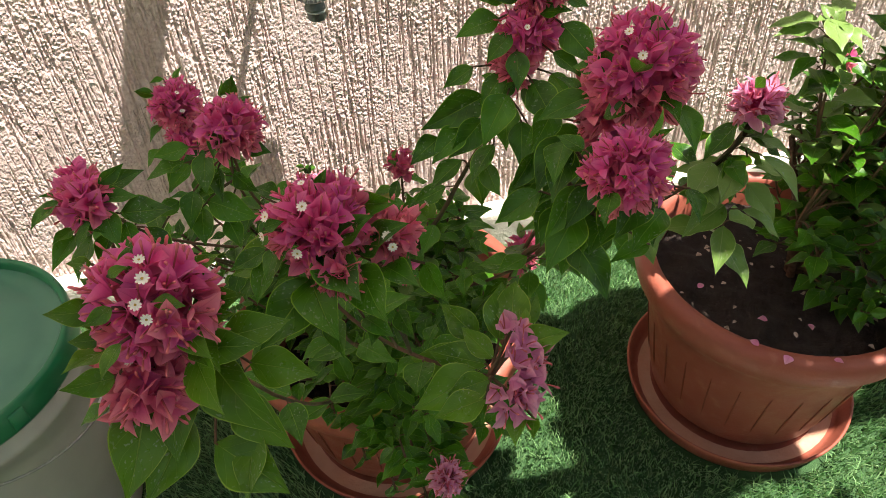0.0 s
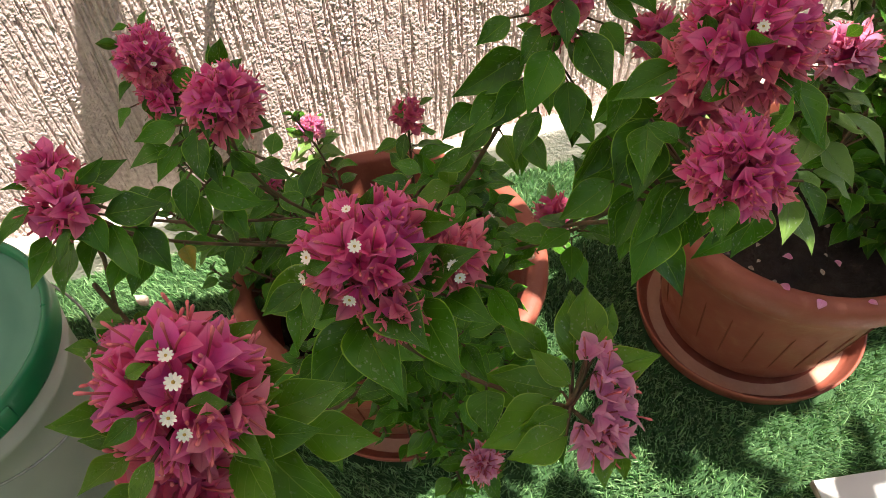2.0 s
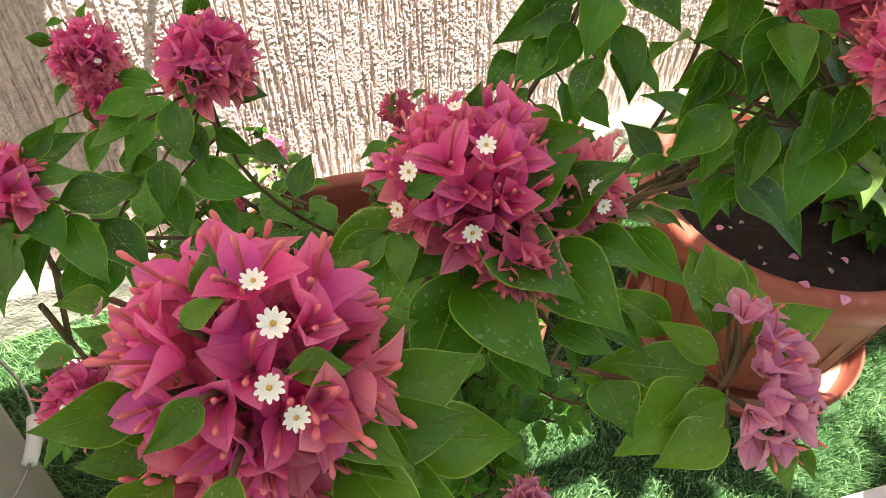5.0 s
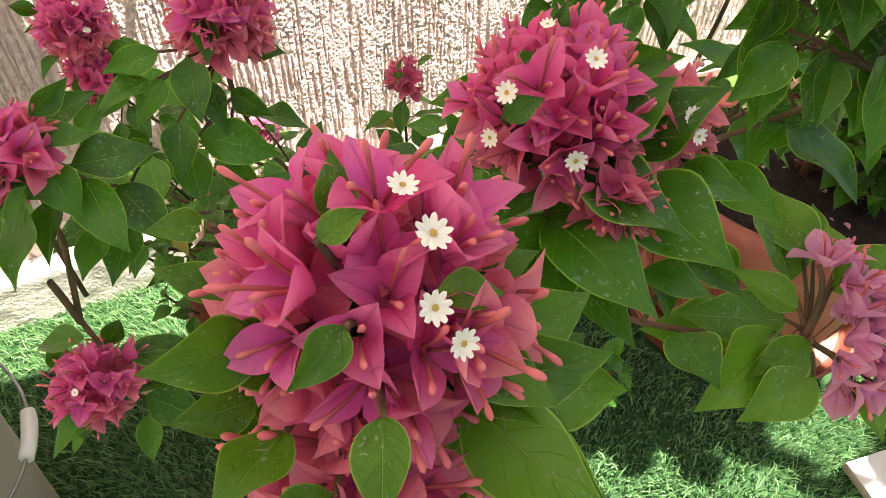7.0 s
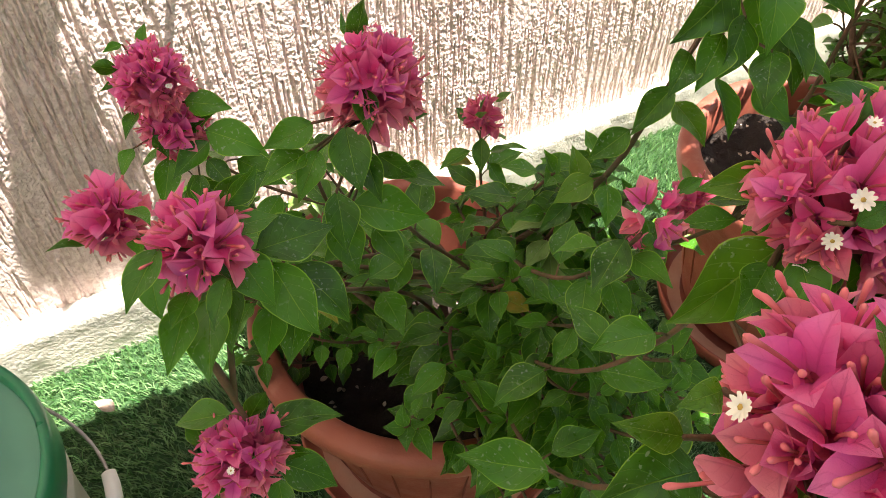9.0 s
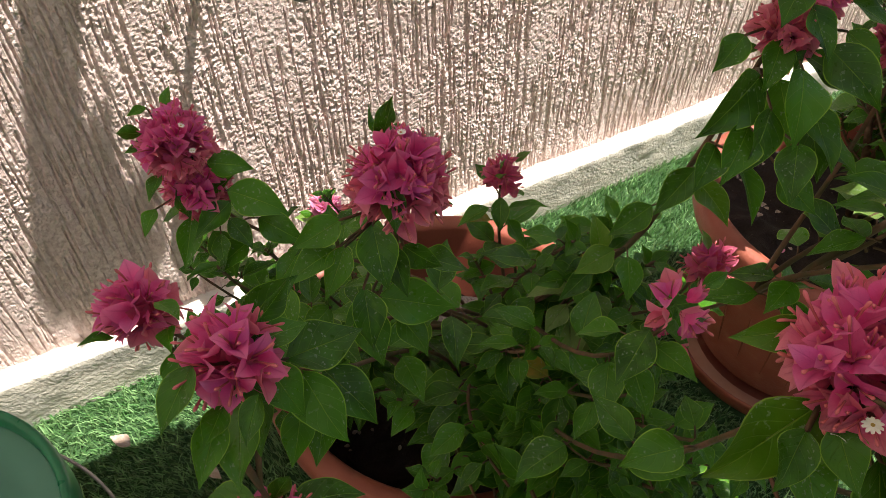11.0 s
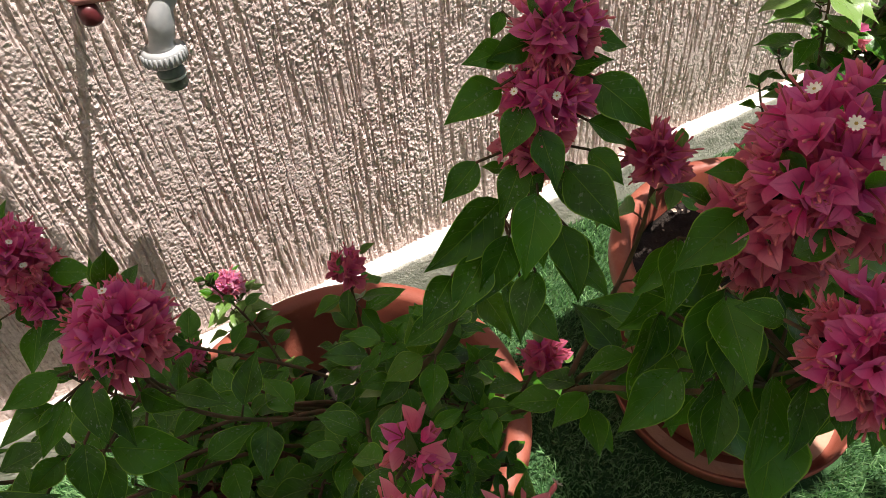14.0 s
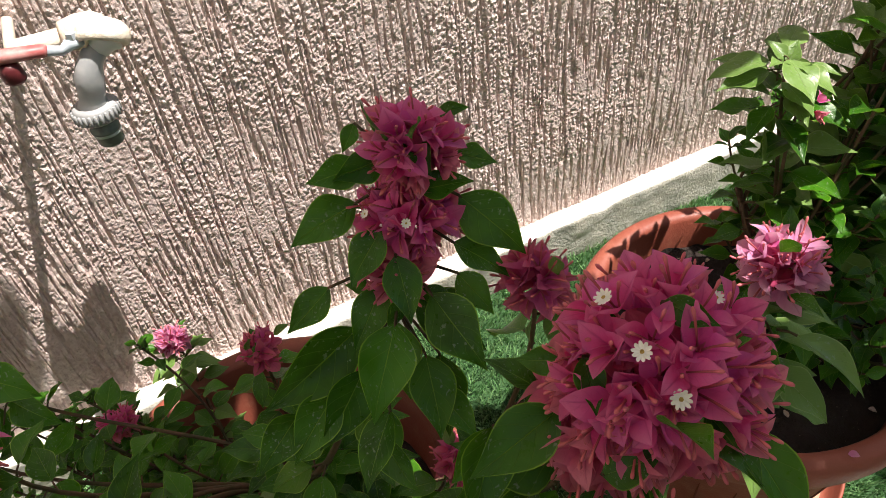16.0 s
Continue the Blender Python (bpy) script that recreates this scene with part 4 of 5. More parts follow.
head((0.069, 0.338, 0.376), 0.016, 1.40, (0.1, -0.2, 0.6), BRACT_PALE, 10, 0.034, 0, 5)
head((-0.193, 0.466, 0.498), 0.025, 1.05, (-0.3, -0.3, 1), BRACT, 4, 0.042, 2, 4, full=0.7, start=Vector((-0.185, 0.470, 0.552)))

# the limb of the tall spire, with small leaves on its lower part
a, b = Vector((0.114, 0.506, 0.575)), Vector((0.188, 0.504, 0.760))
limb = bezier(CROWN, CROWN + Vector((0.0, -0.05, 0.10)), a - Vector((0.02, -0.006, 0.05)), a, 8) + bezier(a, a + Vector((0.022, -0.004, 0.055)), b - Vector((0.004, 0.0, 0.07)), b, 8)[1:]
bush.branch(limb, 0.0030, 0.0014)
STEMS.extend(limb[3:])
for k in range(12):
    p = limb[4 + k % 7]
    out = Vector((rng.uniform(-1, 1), rng.uniform(-1, 0.6), rng.uniform(-0.2, 0.5))).normalized()
    bush.leaf(p + out * 0.010, out + Vector((0, 0, -0.5)), FACE + out * 0.4, rng.uniform(0.026, 0.038), True, k % 3 == 0)
    bush.twigs.tube([p, p + out * 0.006, p + out * 0.0105], [0.0009, 0.0007, 0.0007], 4)

# the leaves under the near heads, and those of the heads behind
LEFT, TALL, BACK, SPIRE, LOW_R, MID_R = (-0.174, 0.468, 0.668), (-0.065, 0.528, 0.675), (-0.145, 0.770, 0.550), (0.187, 0.500, 0.750), (0.170, 0.290, 0.758), (0.201, 0.345, 0.787)
leaves_at(HEAD_F, ((-7, -18, -32, -41, -50, -47), (-9, -19, -31, 1, -62, -38), (-1, -15, -17, 16, -51, -23), (19, -22, -25, 28, -61, -32), (21, -15, -22, 49, -22, -1), (23, 11, -8, 47, -3, 0), (33, -21, -30, 49, -45, -27), (-30, -3, -18, -51, -11, -22), (-24, -7, -14, -31, -24, -22), (-30, -4, -24, -40, -24, -38), (-8, -9, -20, -27, -16, -30), (-1, -30, -56, 2, -58, -59), (24, -39, -53, 18, -53, -59), (17, -38, -51, 31, -57, -51)))
leaves_at(HEAD_F, ((5, -19, -7, 31, -17, 5), (4, 8, 8, 11, 13, 19), (-27, -17, 9, -16, -19, 13), (37, -37, -52, 42, -59, -54), (-28, -13, -64, -47, -26, -68), (57, -21, -34, 64, -47, -41), (35, -35, -65, 50, -40, -55), (9, -11, -26, -11, -28, -38)))
leaves_at(HEAD_F, ((-17, 1, -19, -53, 7, -42), (-3, 20, -12, -23, 34, -20)), True)
leaves_at(HEAD_N, ((-24, 22, -9, -38, 30, -3), (-27, 1, -19, -44, 1, -16)), True)
leaves_at(FAN, ((-9, 37, 2, 4, 75, 12), (1, 41, 5, 14, 75, 11), (9, 43, 4, 24, 61, 10), (-18, 51, -9, -36, 78, 0), (-16, 25, 1, -29, 50, 6), (-20, 25, -3, -51, 49, -9), (-27, 38, -16, -62, 55, -20), (-25, 23, -5, -68, 15, -18), (-22, 12, 0, -47, 14, -10), (-27, 3, -6, -58, 4, -16), (-2, 25, 6, 29, 19, 19), (-10, -3, -12, -17, -25, -17), (-2, -11, -14, -6, -25, -15), (7, 32, 12, 11, 46, 17)), True)
leaves_at(HEAD_N, ((-11, -17, 18, -23, -23, 16), (-23, -4, 6, -43, -7, 12), (-10, -28, 7, -17, -44, 4), (-6, 2, 21, -2, 12, 29), (-11, -6, 27, -2, -5, 29), (5, -16, 16, 18, -17, 11), (-24, -12, -13, -41, -24, -10), (14, -14, -16, 26, -33, -19), (16, 11, 3, 32, 16, 9), (13, -15, -24, 26, -52, -25), (-25, 19, 14, -36, 20, 16), (15, 0, -16, 34, -3, -14)), True)
leaves_at(HEAD_N, ((-2, -2, -44, -6, -42, -68), (15, -2, -43, 45, -38, -69), (23, 1, -34, 58, 3, -32), (33, -1, -54, 66, -12, -62), (-15, -16, -44, -31, -54, -73), (0, -19, -64, -24, -53, -82), (-20, -26, -17, -40, -34, -9), (-18, -3, -2, -37, -5, 8), (30, -22, -83, 21, -54, -99), (8, -25, -85, 41, -52, -104), (23, -9, -69, 48, -37, -86)), True)
leaves_at(HEAD_N, ((13, 9, -16, 40, 4, -9), (12, -11, -8, 24, -31, -11), (17, -12, -24, 45, -21, -19)), True)
leaves_at(LOW_R, ((-15, 53, -8, -38, 37, -35), (-29, 69, -29, -48, 60, -50), (-27, 66, -47, -51, 50, -72), (-11, 42, -25, -31, 47, -38), (-20, 21, -22, -44, 3, -44), (-16, 11, -14, -34, -1, -35), (-18, 18, -38, -45, -7, -62), (-21, 41, -47, -40, 27, -71), (-23, 35, -48, -39, 21, -68), (-7, 3, -27, -11, -6, -36), (-14, 28, -2, -27, 40, 2)))
leaves_at(LOW_R, ((-10, 86, -15, -30, 84, -33), (-21, 68, -34, -44, 67, -52), (-30, 52, -48, -60, 51, -68)))
leaves_at(LOW_R, ((-14, 46, -14, -32, 26, -36), (-1, 74, -45, -24, 63, -63), (2, 85, -48, -30, 89, -60), (11, 73, -31, -24, 89, -36), (13, 105, -88, -12, 100, -100), (5, 81, -84, -16, 65, -102), (14, 65, -105, -16, 62, -119), (23, 45, -44, -12, 53, -60), (30, 60, -76, 0, 64, -88), (19, 56, -75, -11, 39, -86)))
leaves_at(LOW_R, ((17, 47, -68, -9, 21, -81), (18, 38, -57, -9, 11, -73), (20, 28, -44, -6, 4, -58), (32, 61, -108, 5, 49, -118), (38, 18, -82, 10, 16, -90), (24, 15, -30, -3, -6, -46), (35, 7, -42, 7, -12, -54), (22, 59, -31, 14, 31, -41), (48, 62, -52, 22, 63, -66)))
leaves_at(MID_R, ((-26, 14, -21, -60, 13, -33), (-48, -4, -39, -66, -36, -46), (5, -16, -6, 5, -40, -13), (13, -22, -12, 10, -55, -25), (13, -55, -51, 8, -79, -57), (-23, 8, 12, -28, -6, 4), (-3, 1, 31, 4, -13, 31), (-20, 21, -7, -32, 31, -9), (-44, 27, -35, -66, 6, -50), (-28, -12, -21, -12, -19, -10), (-38, -3, -51, -67, -8, -57), (-28, -18, -44, -36, -43, -48)))
leaves_at(SPIRE, ((-19, -17, -14, -25, -41, -35), (-8, -28, -37, 0, -66, -59), (-30, -32, -42, -57, -60, -68), (-45, -19, -49, -100, -31, -63), (-51, -36, -59, -84, -54, -78), (-20, -40, -64, -30, -72, -87), (-22, -52, -77, -14, -78, -92), (-48, -57, -70, -72, -80, -87), (-67, -37, -64, -97, -53, -82), (-25, 11, 1, -60, 12, -11), (-21, -8, -4, -43, -19, -20), (-17, 15, 18, -44, 19, 16), (-8, 9, 22, -33, 12, 18), (2, 4, 34, 6, -12, 20)))
leaves_at(SPIRE, ((0, -8, 11, 23, -20, 14), (25, 0, 17, 41, -10, 11), (22, 12, 33, 37, 7, 34), (20, -10, 0, 39, -38, -25), (10, -20, -18, 28, -41, -33), (-51, -5, -29, -77, -11, -41), (-27, -12, -35, -51, -27, -54), (-13, 29, 32, -23, 24, 22), (-87, -35, -71, -114, -50, -82), (-55, -59, -87, -50, -84, -100)))
leaves_at(SPIRE, ((-11, -17, -46, 6, -54, -61), (-25, -18, -58, -33, -44, -87), (-11, -36, -74, -22, -63, -104), (-47, -27, -104, -56, -55, -129), (8, -26, -33, 15, -48, -46), (-62, -10, -115, -91, -11, -141)))
leaves_at(LEFT, ((8, 19, -4, 40, 28, 3), (7, 2, 0, 35, 6, -5), (20, -3, -12, 58, 0, -18), (-4, -9, -1, 10, -20, -15), (11, -6, -4, 18, -26, -25), (24, -10, -15, 32, -38, -41), (35, -5, -28, 49, -30, -52), (-4, -1, -24, -19, -33, -48), (21, -6, -47, 6, -27, -60), (7, 5, -32, -5, -19, -52), (35, -1, -51, 17, -27, -69), (-15, -9, -21, -33, -31, -34), (-17, -1, 7, -37, -21, -1)))
leaves_at(TALL, ((-9, -12, 10, -15, -28, -6), (-22, -16, -6, -26, -39, -31), (-15, -19, -21, -16, -40, -42), (-5, -14, -32, 13, -26, -47), (-29, -31, -44, 9, -45, -60), (-37, -32, -31, -44, -55, -52), (-35, -5, -6, -64, -10, -8), (-43, -13, -17, -72, -20, -22), (-37, -13, -17, -57, -30, -31), (5, -2, -12, 29, -9, -21), (-36, -27, -53, -38, -51, -75), (-53, -22, -47, -74, -31, -52), (-18, -30, -67, -11, -51, -85)))
leaves_at(BACK, ((16, -5, -3, 50, -18, -14), (24, -21, -24, 64, -49, -48), (-16, -16, -17, -12, -31, -33), (23, -30, -29, -15, -42, -46), (17, -35, -42, 26, -58, -63), (40, -39, -49, 70, -66, -70), (-10, -22, -38, -30, -46, -67), (7, -35, -55, 0, -55, -74), (-12, 31, 40, -28, 31, 37), (-20, 17, 16, -40, 17, 14), (5, -13, -23, 36, -11, -18), (-34, -10, -28, -50, -22, -43), (26, -44, -67, -11, -55, -81)))

bush.rosette((0.090, 0.530, 0.505), (0.1, -0.2, 1), 9, 0.038, False, 0.05, 0.5, True)
bush.rosette((0.115, 0.515, 0.490), (0.1, -0.2, 1), 7, 0.036, False, 0.05, 0.5, True)
bush.shoot(CROWN, (0.090, 0.530, 0.503), (0.1, -0.2, 1), 6, 0.034, first=0.5, rise=0.05)
bush.shoot(CROWN, (-0.078, 0.590, 0.600), (0, -0.1, 1), 9, 0.034, first=0.45, rise=0.06)
bush.shoot(CROWN, (-0.150, 0.600, 0.520), (-0.3, -0.1, 1), 9, 0.036, first=0.5, rise=0.06)
bush.shoot(CROWN, (-0.185, 0.690, 0.452), (-0.3, 0.0, 1), 10, 0.034, first=0.5, rise=0.05)
bush.shoot(CROWN, (-0.150, 0.710, 0.482), (-0.3, 0.0, 1), 10, 0.034, first=0.5, rise=0.05)
for foot, tip in (((-0.172, 0.478, 0.655), (-0.185, 0.470, 0.55)), ((-0.208, 0.562, 0.612), (-0.190, 0.540, 0.50))):
    a, b = Vector(foot), Vector(tip)
    bush.branch([a, a.lerp(b, 0.5) + Vector((0.004, 0.004, 0)), b], 0.0016, 0.0018)

# a lit shoot of young leaves by the wall, and one under the pale head
bush.shoot(BASE + Vector((-0.03, 0.14, 0.0)), (0.004, 0.882, 0.318), (0, 0.2, 1), 14, 0.030, first=0.2, young=True, small=True, rise=0.03)
bush.shoot(FORKS["r"][9], (0.33, 0.40, 0.69), (0.2, -0.1, 1), 12, 0.040, first=0.35, young=True, rise=0.02, droop=0.9)
bush.rosette((0.335, 0.392, 0.672), (0.1, -0.1, 1), 9, 0.042, False, 0.05, 0.55, True)
bush.rosette((0.332, 0.388, 0.630), (0.1, -0.1, 1), 9, 0.042, False, 0.06, 0.6, True)
bush.rosette((0.004, 0.890, 0.322), (0, 0.1, 1), 10, 0.036, False, 0.03, 0.4, True)
bush.rosette((0.000, 0.893, 0.290), (0, 0.1, 1), 9, 0.036, False, 0.04, 0.5, True)
bush.rosette((-0.008, 0.893, 0.255), (0, 0.1, 1), 8, 0.034, False, 0.05, 0.5, True)
for k in range(24):
    tip = Vector((rng.uniform(-0.19, -0.01), rng.uniform(0.68, 0.85), rng.uniform(0.28, 0.42)))
    bush.shoot(BASE + Vector((-0.05, 0.03, 0.01)), tip, (-0.4, 0.2, 0.8), 18, 0.028, first=0.30, r0=0.002, small=True, rise=0.08, droop=0.6)
# low dense shoots that fill the bush over the pot; the near side of the pot on the pail's side stays open
for k in range(120):
    a = rng.uniform(0, 6.283)
    q = 0.23 * math.sqrt(rng.uniform(0.05, 1))
    tip = Vector((POT_A[0] + 0.03 + 0.95 * q * math.cos(a), POT_A[1] - 0.10 + 1.0 * q * math.sin(a), rng.uniform(0.33, 0.50) - 0.25 * q))
    if tip.y > 0.80 or tip.x > 0.14 or (tip.y > 0.66 and tip.x > -0.02) or (tip.x < 0.0 and tip.y < 0.64 and rng.random() < 0.8):
        continue
    lean = Vector((math.cos(a) * 0.6, math.sin(a) * 0.6, 0.8))
    bush.shoot(BASE + Vector((0.03 + 0.04 * math.cos(a), 0.05 * math.sin(a), 0.01)), tip, lean, 18, 0.030, first=0.40, r0=0.0016, small=True, rise=0.10, droop=0.5)
# taller leafy shoots in front, under the near heads
for k in range(26):
    tip = Vector((rng.uniform(0.03, 0.15), rng.uniform(0.36, 0.56), rng.uniform(0.40, 0.54)))
    bush.shoot(CROWN + Vector((rng.uniform(0.0, 0.03), -0.04, 0)), tip, (rng.uniform(-0.3, 0.3), -0.5, 0.8), 16, 0.031, first=0.45, r0=0.0016, rise=0.08, droop=0.6)
# shoots that hang over the near rim
for x, y, z in ((0.02, 0.42, 0.32), (0.07, 0.40, 0.34), (0.04, 0.37, 0.38), (0.10, 0.44, 0.30), (0.05, 0.34, 0.33), (0.02, 0.41, 0.24), (0.04, 0.39, 0.29), (0.08, 0.37, 0.28), (0.06, 0.42, 0.38), (0.00, 0.44, 0.28), (-0.03, 0.47, 0.34), (-0.01, 0.46, 0.38), (0.03, 0.45, 0.36)):
    bush.shoot(BASE + Vector((0.01, -0.06, 0.03)), (x, y, z), (0.1, -0.8, -0.1), 14, 0.034, first=0.4, r0=0.002, small=True, rise=0.22, droop=0.7)
bush.close()

# ---- the leafy bush in the second pot ----
green = Plant((POT_B[0], POT_B[1], 0.25), "leafy green bougainvillea bush with few flowers growing in the pot", "bougainvillea")
ROOT_B = Vector((POT_B[0] + 0.04, POT_B[1] + 0.01, 0.245))
FORKS_B = []
for dx, dy, dz in ((0.05, -0.04, 0.20), (-0.03, 0.03, 0.22), (0.10, 0.05, 0.2), (0.02, -0.02, 0.30), (-0.05, -0.03, 0.16)):
    limb = bezier(ROOT_B + Vector((dx * 0.2, dy * 0.2, 0)), ROOT_B + Vector((dx * 0.4, dy * 0.2, 0.07)), ROOT_B + Vector((dx, dy, dz * 0.7)), ROOT_B + Vector((dx * 1.6, dy * 1.6, dz)), 8)
    green.branch(limb, 0.0065, 0.0035, BARK)
    FORKS_B.extend(limb[3:])
for k in range(30):
    tip = ROOT_B + Vector((rng.uniform(-0.09, 0.16), rng.uniform(-0.13, 0.11), rng.uniform(0.07, 0.30)))
    green.shoot(rng.choice(FORKS_B), tip, (tip - ROOT_B) * 3 + Vector((0, 0, 0.3)), 11, 0.034, first=0.2, r0=0.0016, small=True, rise=0.02, droop=0.3)
for k in range(64):
    a, h = rng.uniform(0, 6.283), rng.uniform(0.0, 1.0)
    q = (0.13 + 0.10 * h) * math.sqrt(rng.uniform(0.15, 1))
    tip = Vector((0.770 + 0.11 * h + 1.0 * q * math.cos(a), 0.565 + 0.62 * q * math.sin(a), 0.36 + 0.62 * h))
    axis = Vector((math.cos(a) * 0.4, math.sin(a) * 0.4, 0.9))
    green.shoot(rng.choice(FORKS_B), tip, axis, 16, 0.038, first=0.14, r0=0.0018, small=k % 3 != 0, young=k % 2 == 0, separate=k < 20, rise=0.10, droop=0.25)
green.shoot(ROOT_B, (0.552, 0.594, 0.662), (-0.2, 0, 1), 12, 0.042, first=0.5, young=True, separate=False)
green.rosette((0.552, 0.596, 0.664), (-0.2, -0.1, 1), 10, 0.048, False, 0.03, 0.25, True)
green.rosette((0.556, 0.592, 0.628), (-0.1, -0.1, 1), 7, 0.050, False, 0.03, 0.5)
green.shoot(ROOT_B, (0.742, 0.640, 0.862), (-0.2, -0.1, 1), 10, 0.040, first=0.5)
green.shoot(ROOT_B, (0.56, 0.57, 0.625), (-0.1, -0.1, 1), 10, 0.040, first=0.45)
for x, y, z in ((0.74, 0.45, 0.33), (0.70, 0.44, 0.31), (0.80, 0.47, 0.36), (0.66, 0.47, 0.30)):
    green.shoot(ROOT_B, (x, y, z), (0.1, -0.6, 0.5), 14, 0.036, first=0.3, r0=0.002, small=True, rise=0.06, droop=0.4)
bloom(green.root, (0.560, 0.563, 0.630), 0.013, (0, -0.3, 1), 1.0, BRACT, count=4, starry=0)
bloom(green.root, (0.800, 0.520, 0.700), 0.014, (0, -0.3, 1), 1.0, BRACT_RED, count=4, starry=0)
green.close()

# ---- unseen climbing foliage added overhead, whose gaps let the sun through ----
climber = thing("shade_leaf_cover", (1.6, -0.4, ROOF_Z + 0.05), "unseen leaf cover added overhead to dapple the sunlight", "climber", kind="stuff")
bpy.context.view_layer.update()
cover = Heap()
rng = random.Random(21)
# gaps set where sunlight should reach the pots and grass
GAPS = ((0.945, 0.145, 0.045, 0.055), (1.000, 0.045, 0.060, 0.050), (1.425, 0.100, 0.060, 0.085), (1.300, 0.010, 0.050, 0.040), (1.150, -0.030, 0.050, 0.025), (1.130, 0.150, 0.030, 0.014))


def cover_leaf(x, y):
    """A leaf of the cover, unless it would close one of its gaps."""
    if any(math.hypot((x - gx) / (rx + 0.015), (y - gy) / (ry + 0.015)) < 1 for gx, gy, rx, ry in GAPS):
        return
    size, turn = rng.uniform(0.055, 0.085), rng.uniform(0, 6.283)
    along = Vector((math.cos(turn), math.sin(turn), rng.uniform(-0.4, 0.1)))
    at = Vector((x, y, ROOF_Z + 0.07 + rng.uniform(0, 0.1))) - along * size * 0.5
    cover.add(SMALL_FORMS[rng.randrange(4)], frame_of(at, along, (rng.uniform(-0.4, 0.4), rng.uniform(-0.4, 0.4), 1), size))


for _ in range(470):
    cx, cy = rng.uniform(ROOF_END + 0.14, 2.6), rng.uniform(-0.75, ROOF_EDGE - 0.06)
    if math.hypot((cx - 1.07) / 0.15, (cy - 0.38) / 0.11) < 1 or cx > 1.05 and cy > 0.40 or math.hypot(cx - 0.81, cy - 0.47) < 0.085:
        continue
    if rng.random() < (0.0 if 1.14 < cx < 1.30 and 0.18 < cy < 0.25 else 0.74 if 0.85 < cx < 1.9 and 0.15 < cy < 0.75 or cx > 1.12 and -0.12 < cy < 0.2 else 0.24 if cy < ROOF_EDGE - 0.47 else 0.15):
        continue
    for _ in range(6):
        cover_leaf(max(cx + rng.gauss(0, 0.05), ROOF_END + 0.14), min(cy + rng.gauss(0, 0.05), ROOF_EDGE - 0.06))
for k in range(136):
    span = (1.01, 1.36, 0.08, 0.265) if k < 110 else (0.62, 0.76, 0.545, 0.600)
    cover_leaf(rng.uniform(*span[:2]), rng.uniform(*span[2:]))
# an unseen spray added by the beam to cast the leafy shadow on the wall
for k in range(90):
    u = rng.random()
    at = (0.318 + 0.092 * u, 0.7555 + rng.random() * (0.044 - 0.016 * u), ROOF_Z + 0.05 + rng.uniform(-0.01, 0.01))
    cover.add(SMALL_FORMS[rng.randrange(4)], frame_of(at, (rng.uniform(-1, 0.4), rng.uniform(-0.15, 0.15), 0), (rng.uniform(-0.2, 0.2), rng.uniform(-0.2, 0.2), 1), rng.uniform(0.022, 0.032)))
cover.tube([(0.30, 0.83, ROOF_Z + 0.08), (0.33, 0.79, ROOF_Z + 0.05), (0.37, 0.775, ROOF_Z + 0.05), (0.41, 0.765, ROOF_Z + 0.05)], [0.004, 0.004, 0.003, 0.002])
cover.make("climber_leaves", LEAF, climber, kind="stuff")


# ---- fallen bracts and dry leaves ----
def fallen(name, at, turn, size, material, label, category):
    form = BRACT_FORMS[1] if category == "bract" else LEAF_FORMS[3]
    ob = mesh_object(name, form[0] * size, form[1], material, uvs=form[2])
    ob.matrix_basis = Matrix.Translation(at) @ Matrix.Rotation(turn, 4, "Z") @ Matrix.Rotation(0.12, 4, "X")
    return tagged(ob, label, category, "fallen " + category + "s")


for at, turn, size in (((0.492, 0.454, 0.307), 0.4, 0.013), ((0.520, 0.430, 0.307), 2.2, 0.016), ((0.568, 0.412, 0.307), 4.0, 0.011), ((0.560, 0.520, 0.262), 1.0, 0.013), ((0.500, 0.600, 0.262), 5.1, 0.012), ((0.610, 0.500, 0.262), 3.0, 0.011)):
    fallen("fallen_bract", at, turn, size, BRACT_PALE, "faded pink bract fallen on the pot", "bract")
for at, turn, size in (((-0.325, 0.905, 0.024), 0.7, 0.034), ((0.290, 0.330, 0.024), 2.0, 0.022), ((-0.240, 0.815, 0.024), 3.6, 0.026)):
    fallen("dry_leaf", at, turn, size, LITTER, "curled dry brown leaf lying on the artificial grass", "leaf")


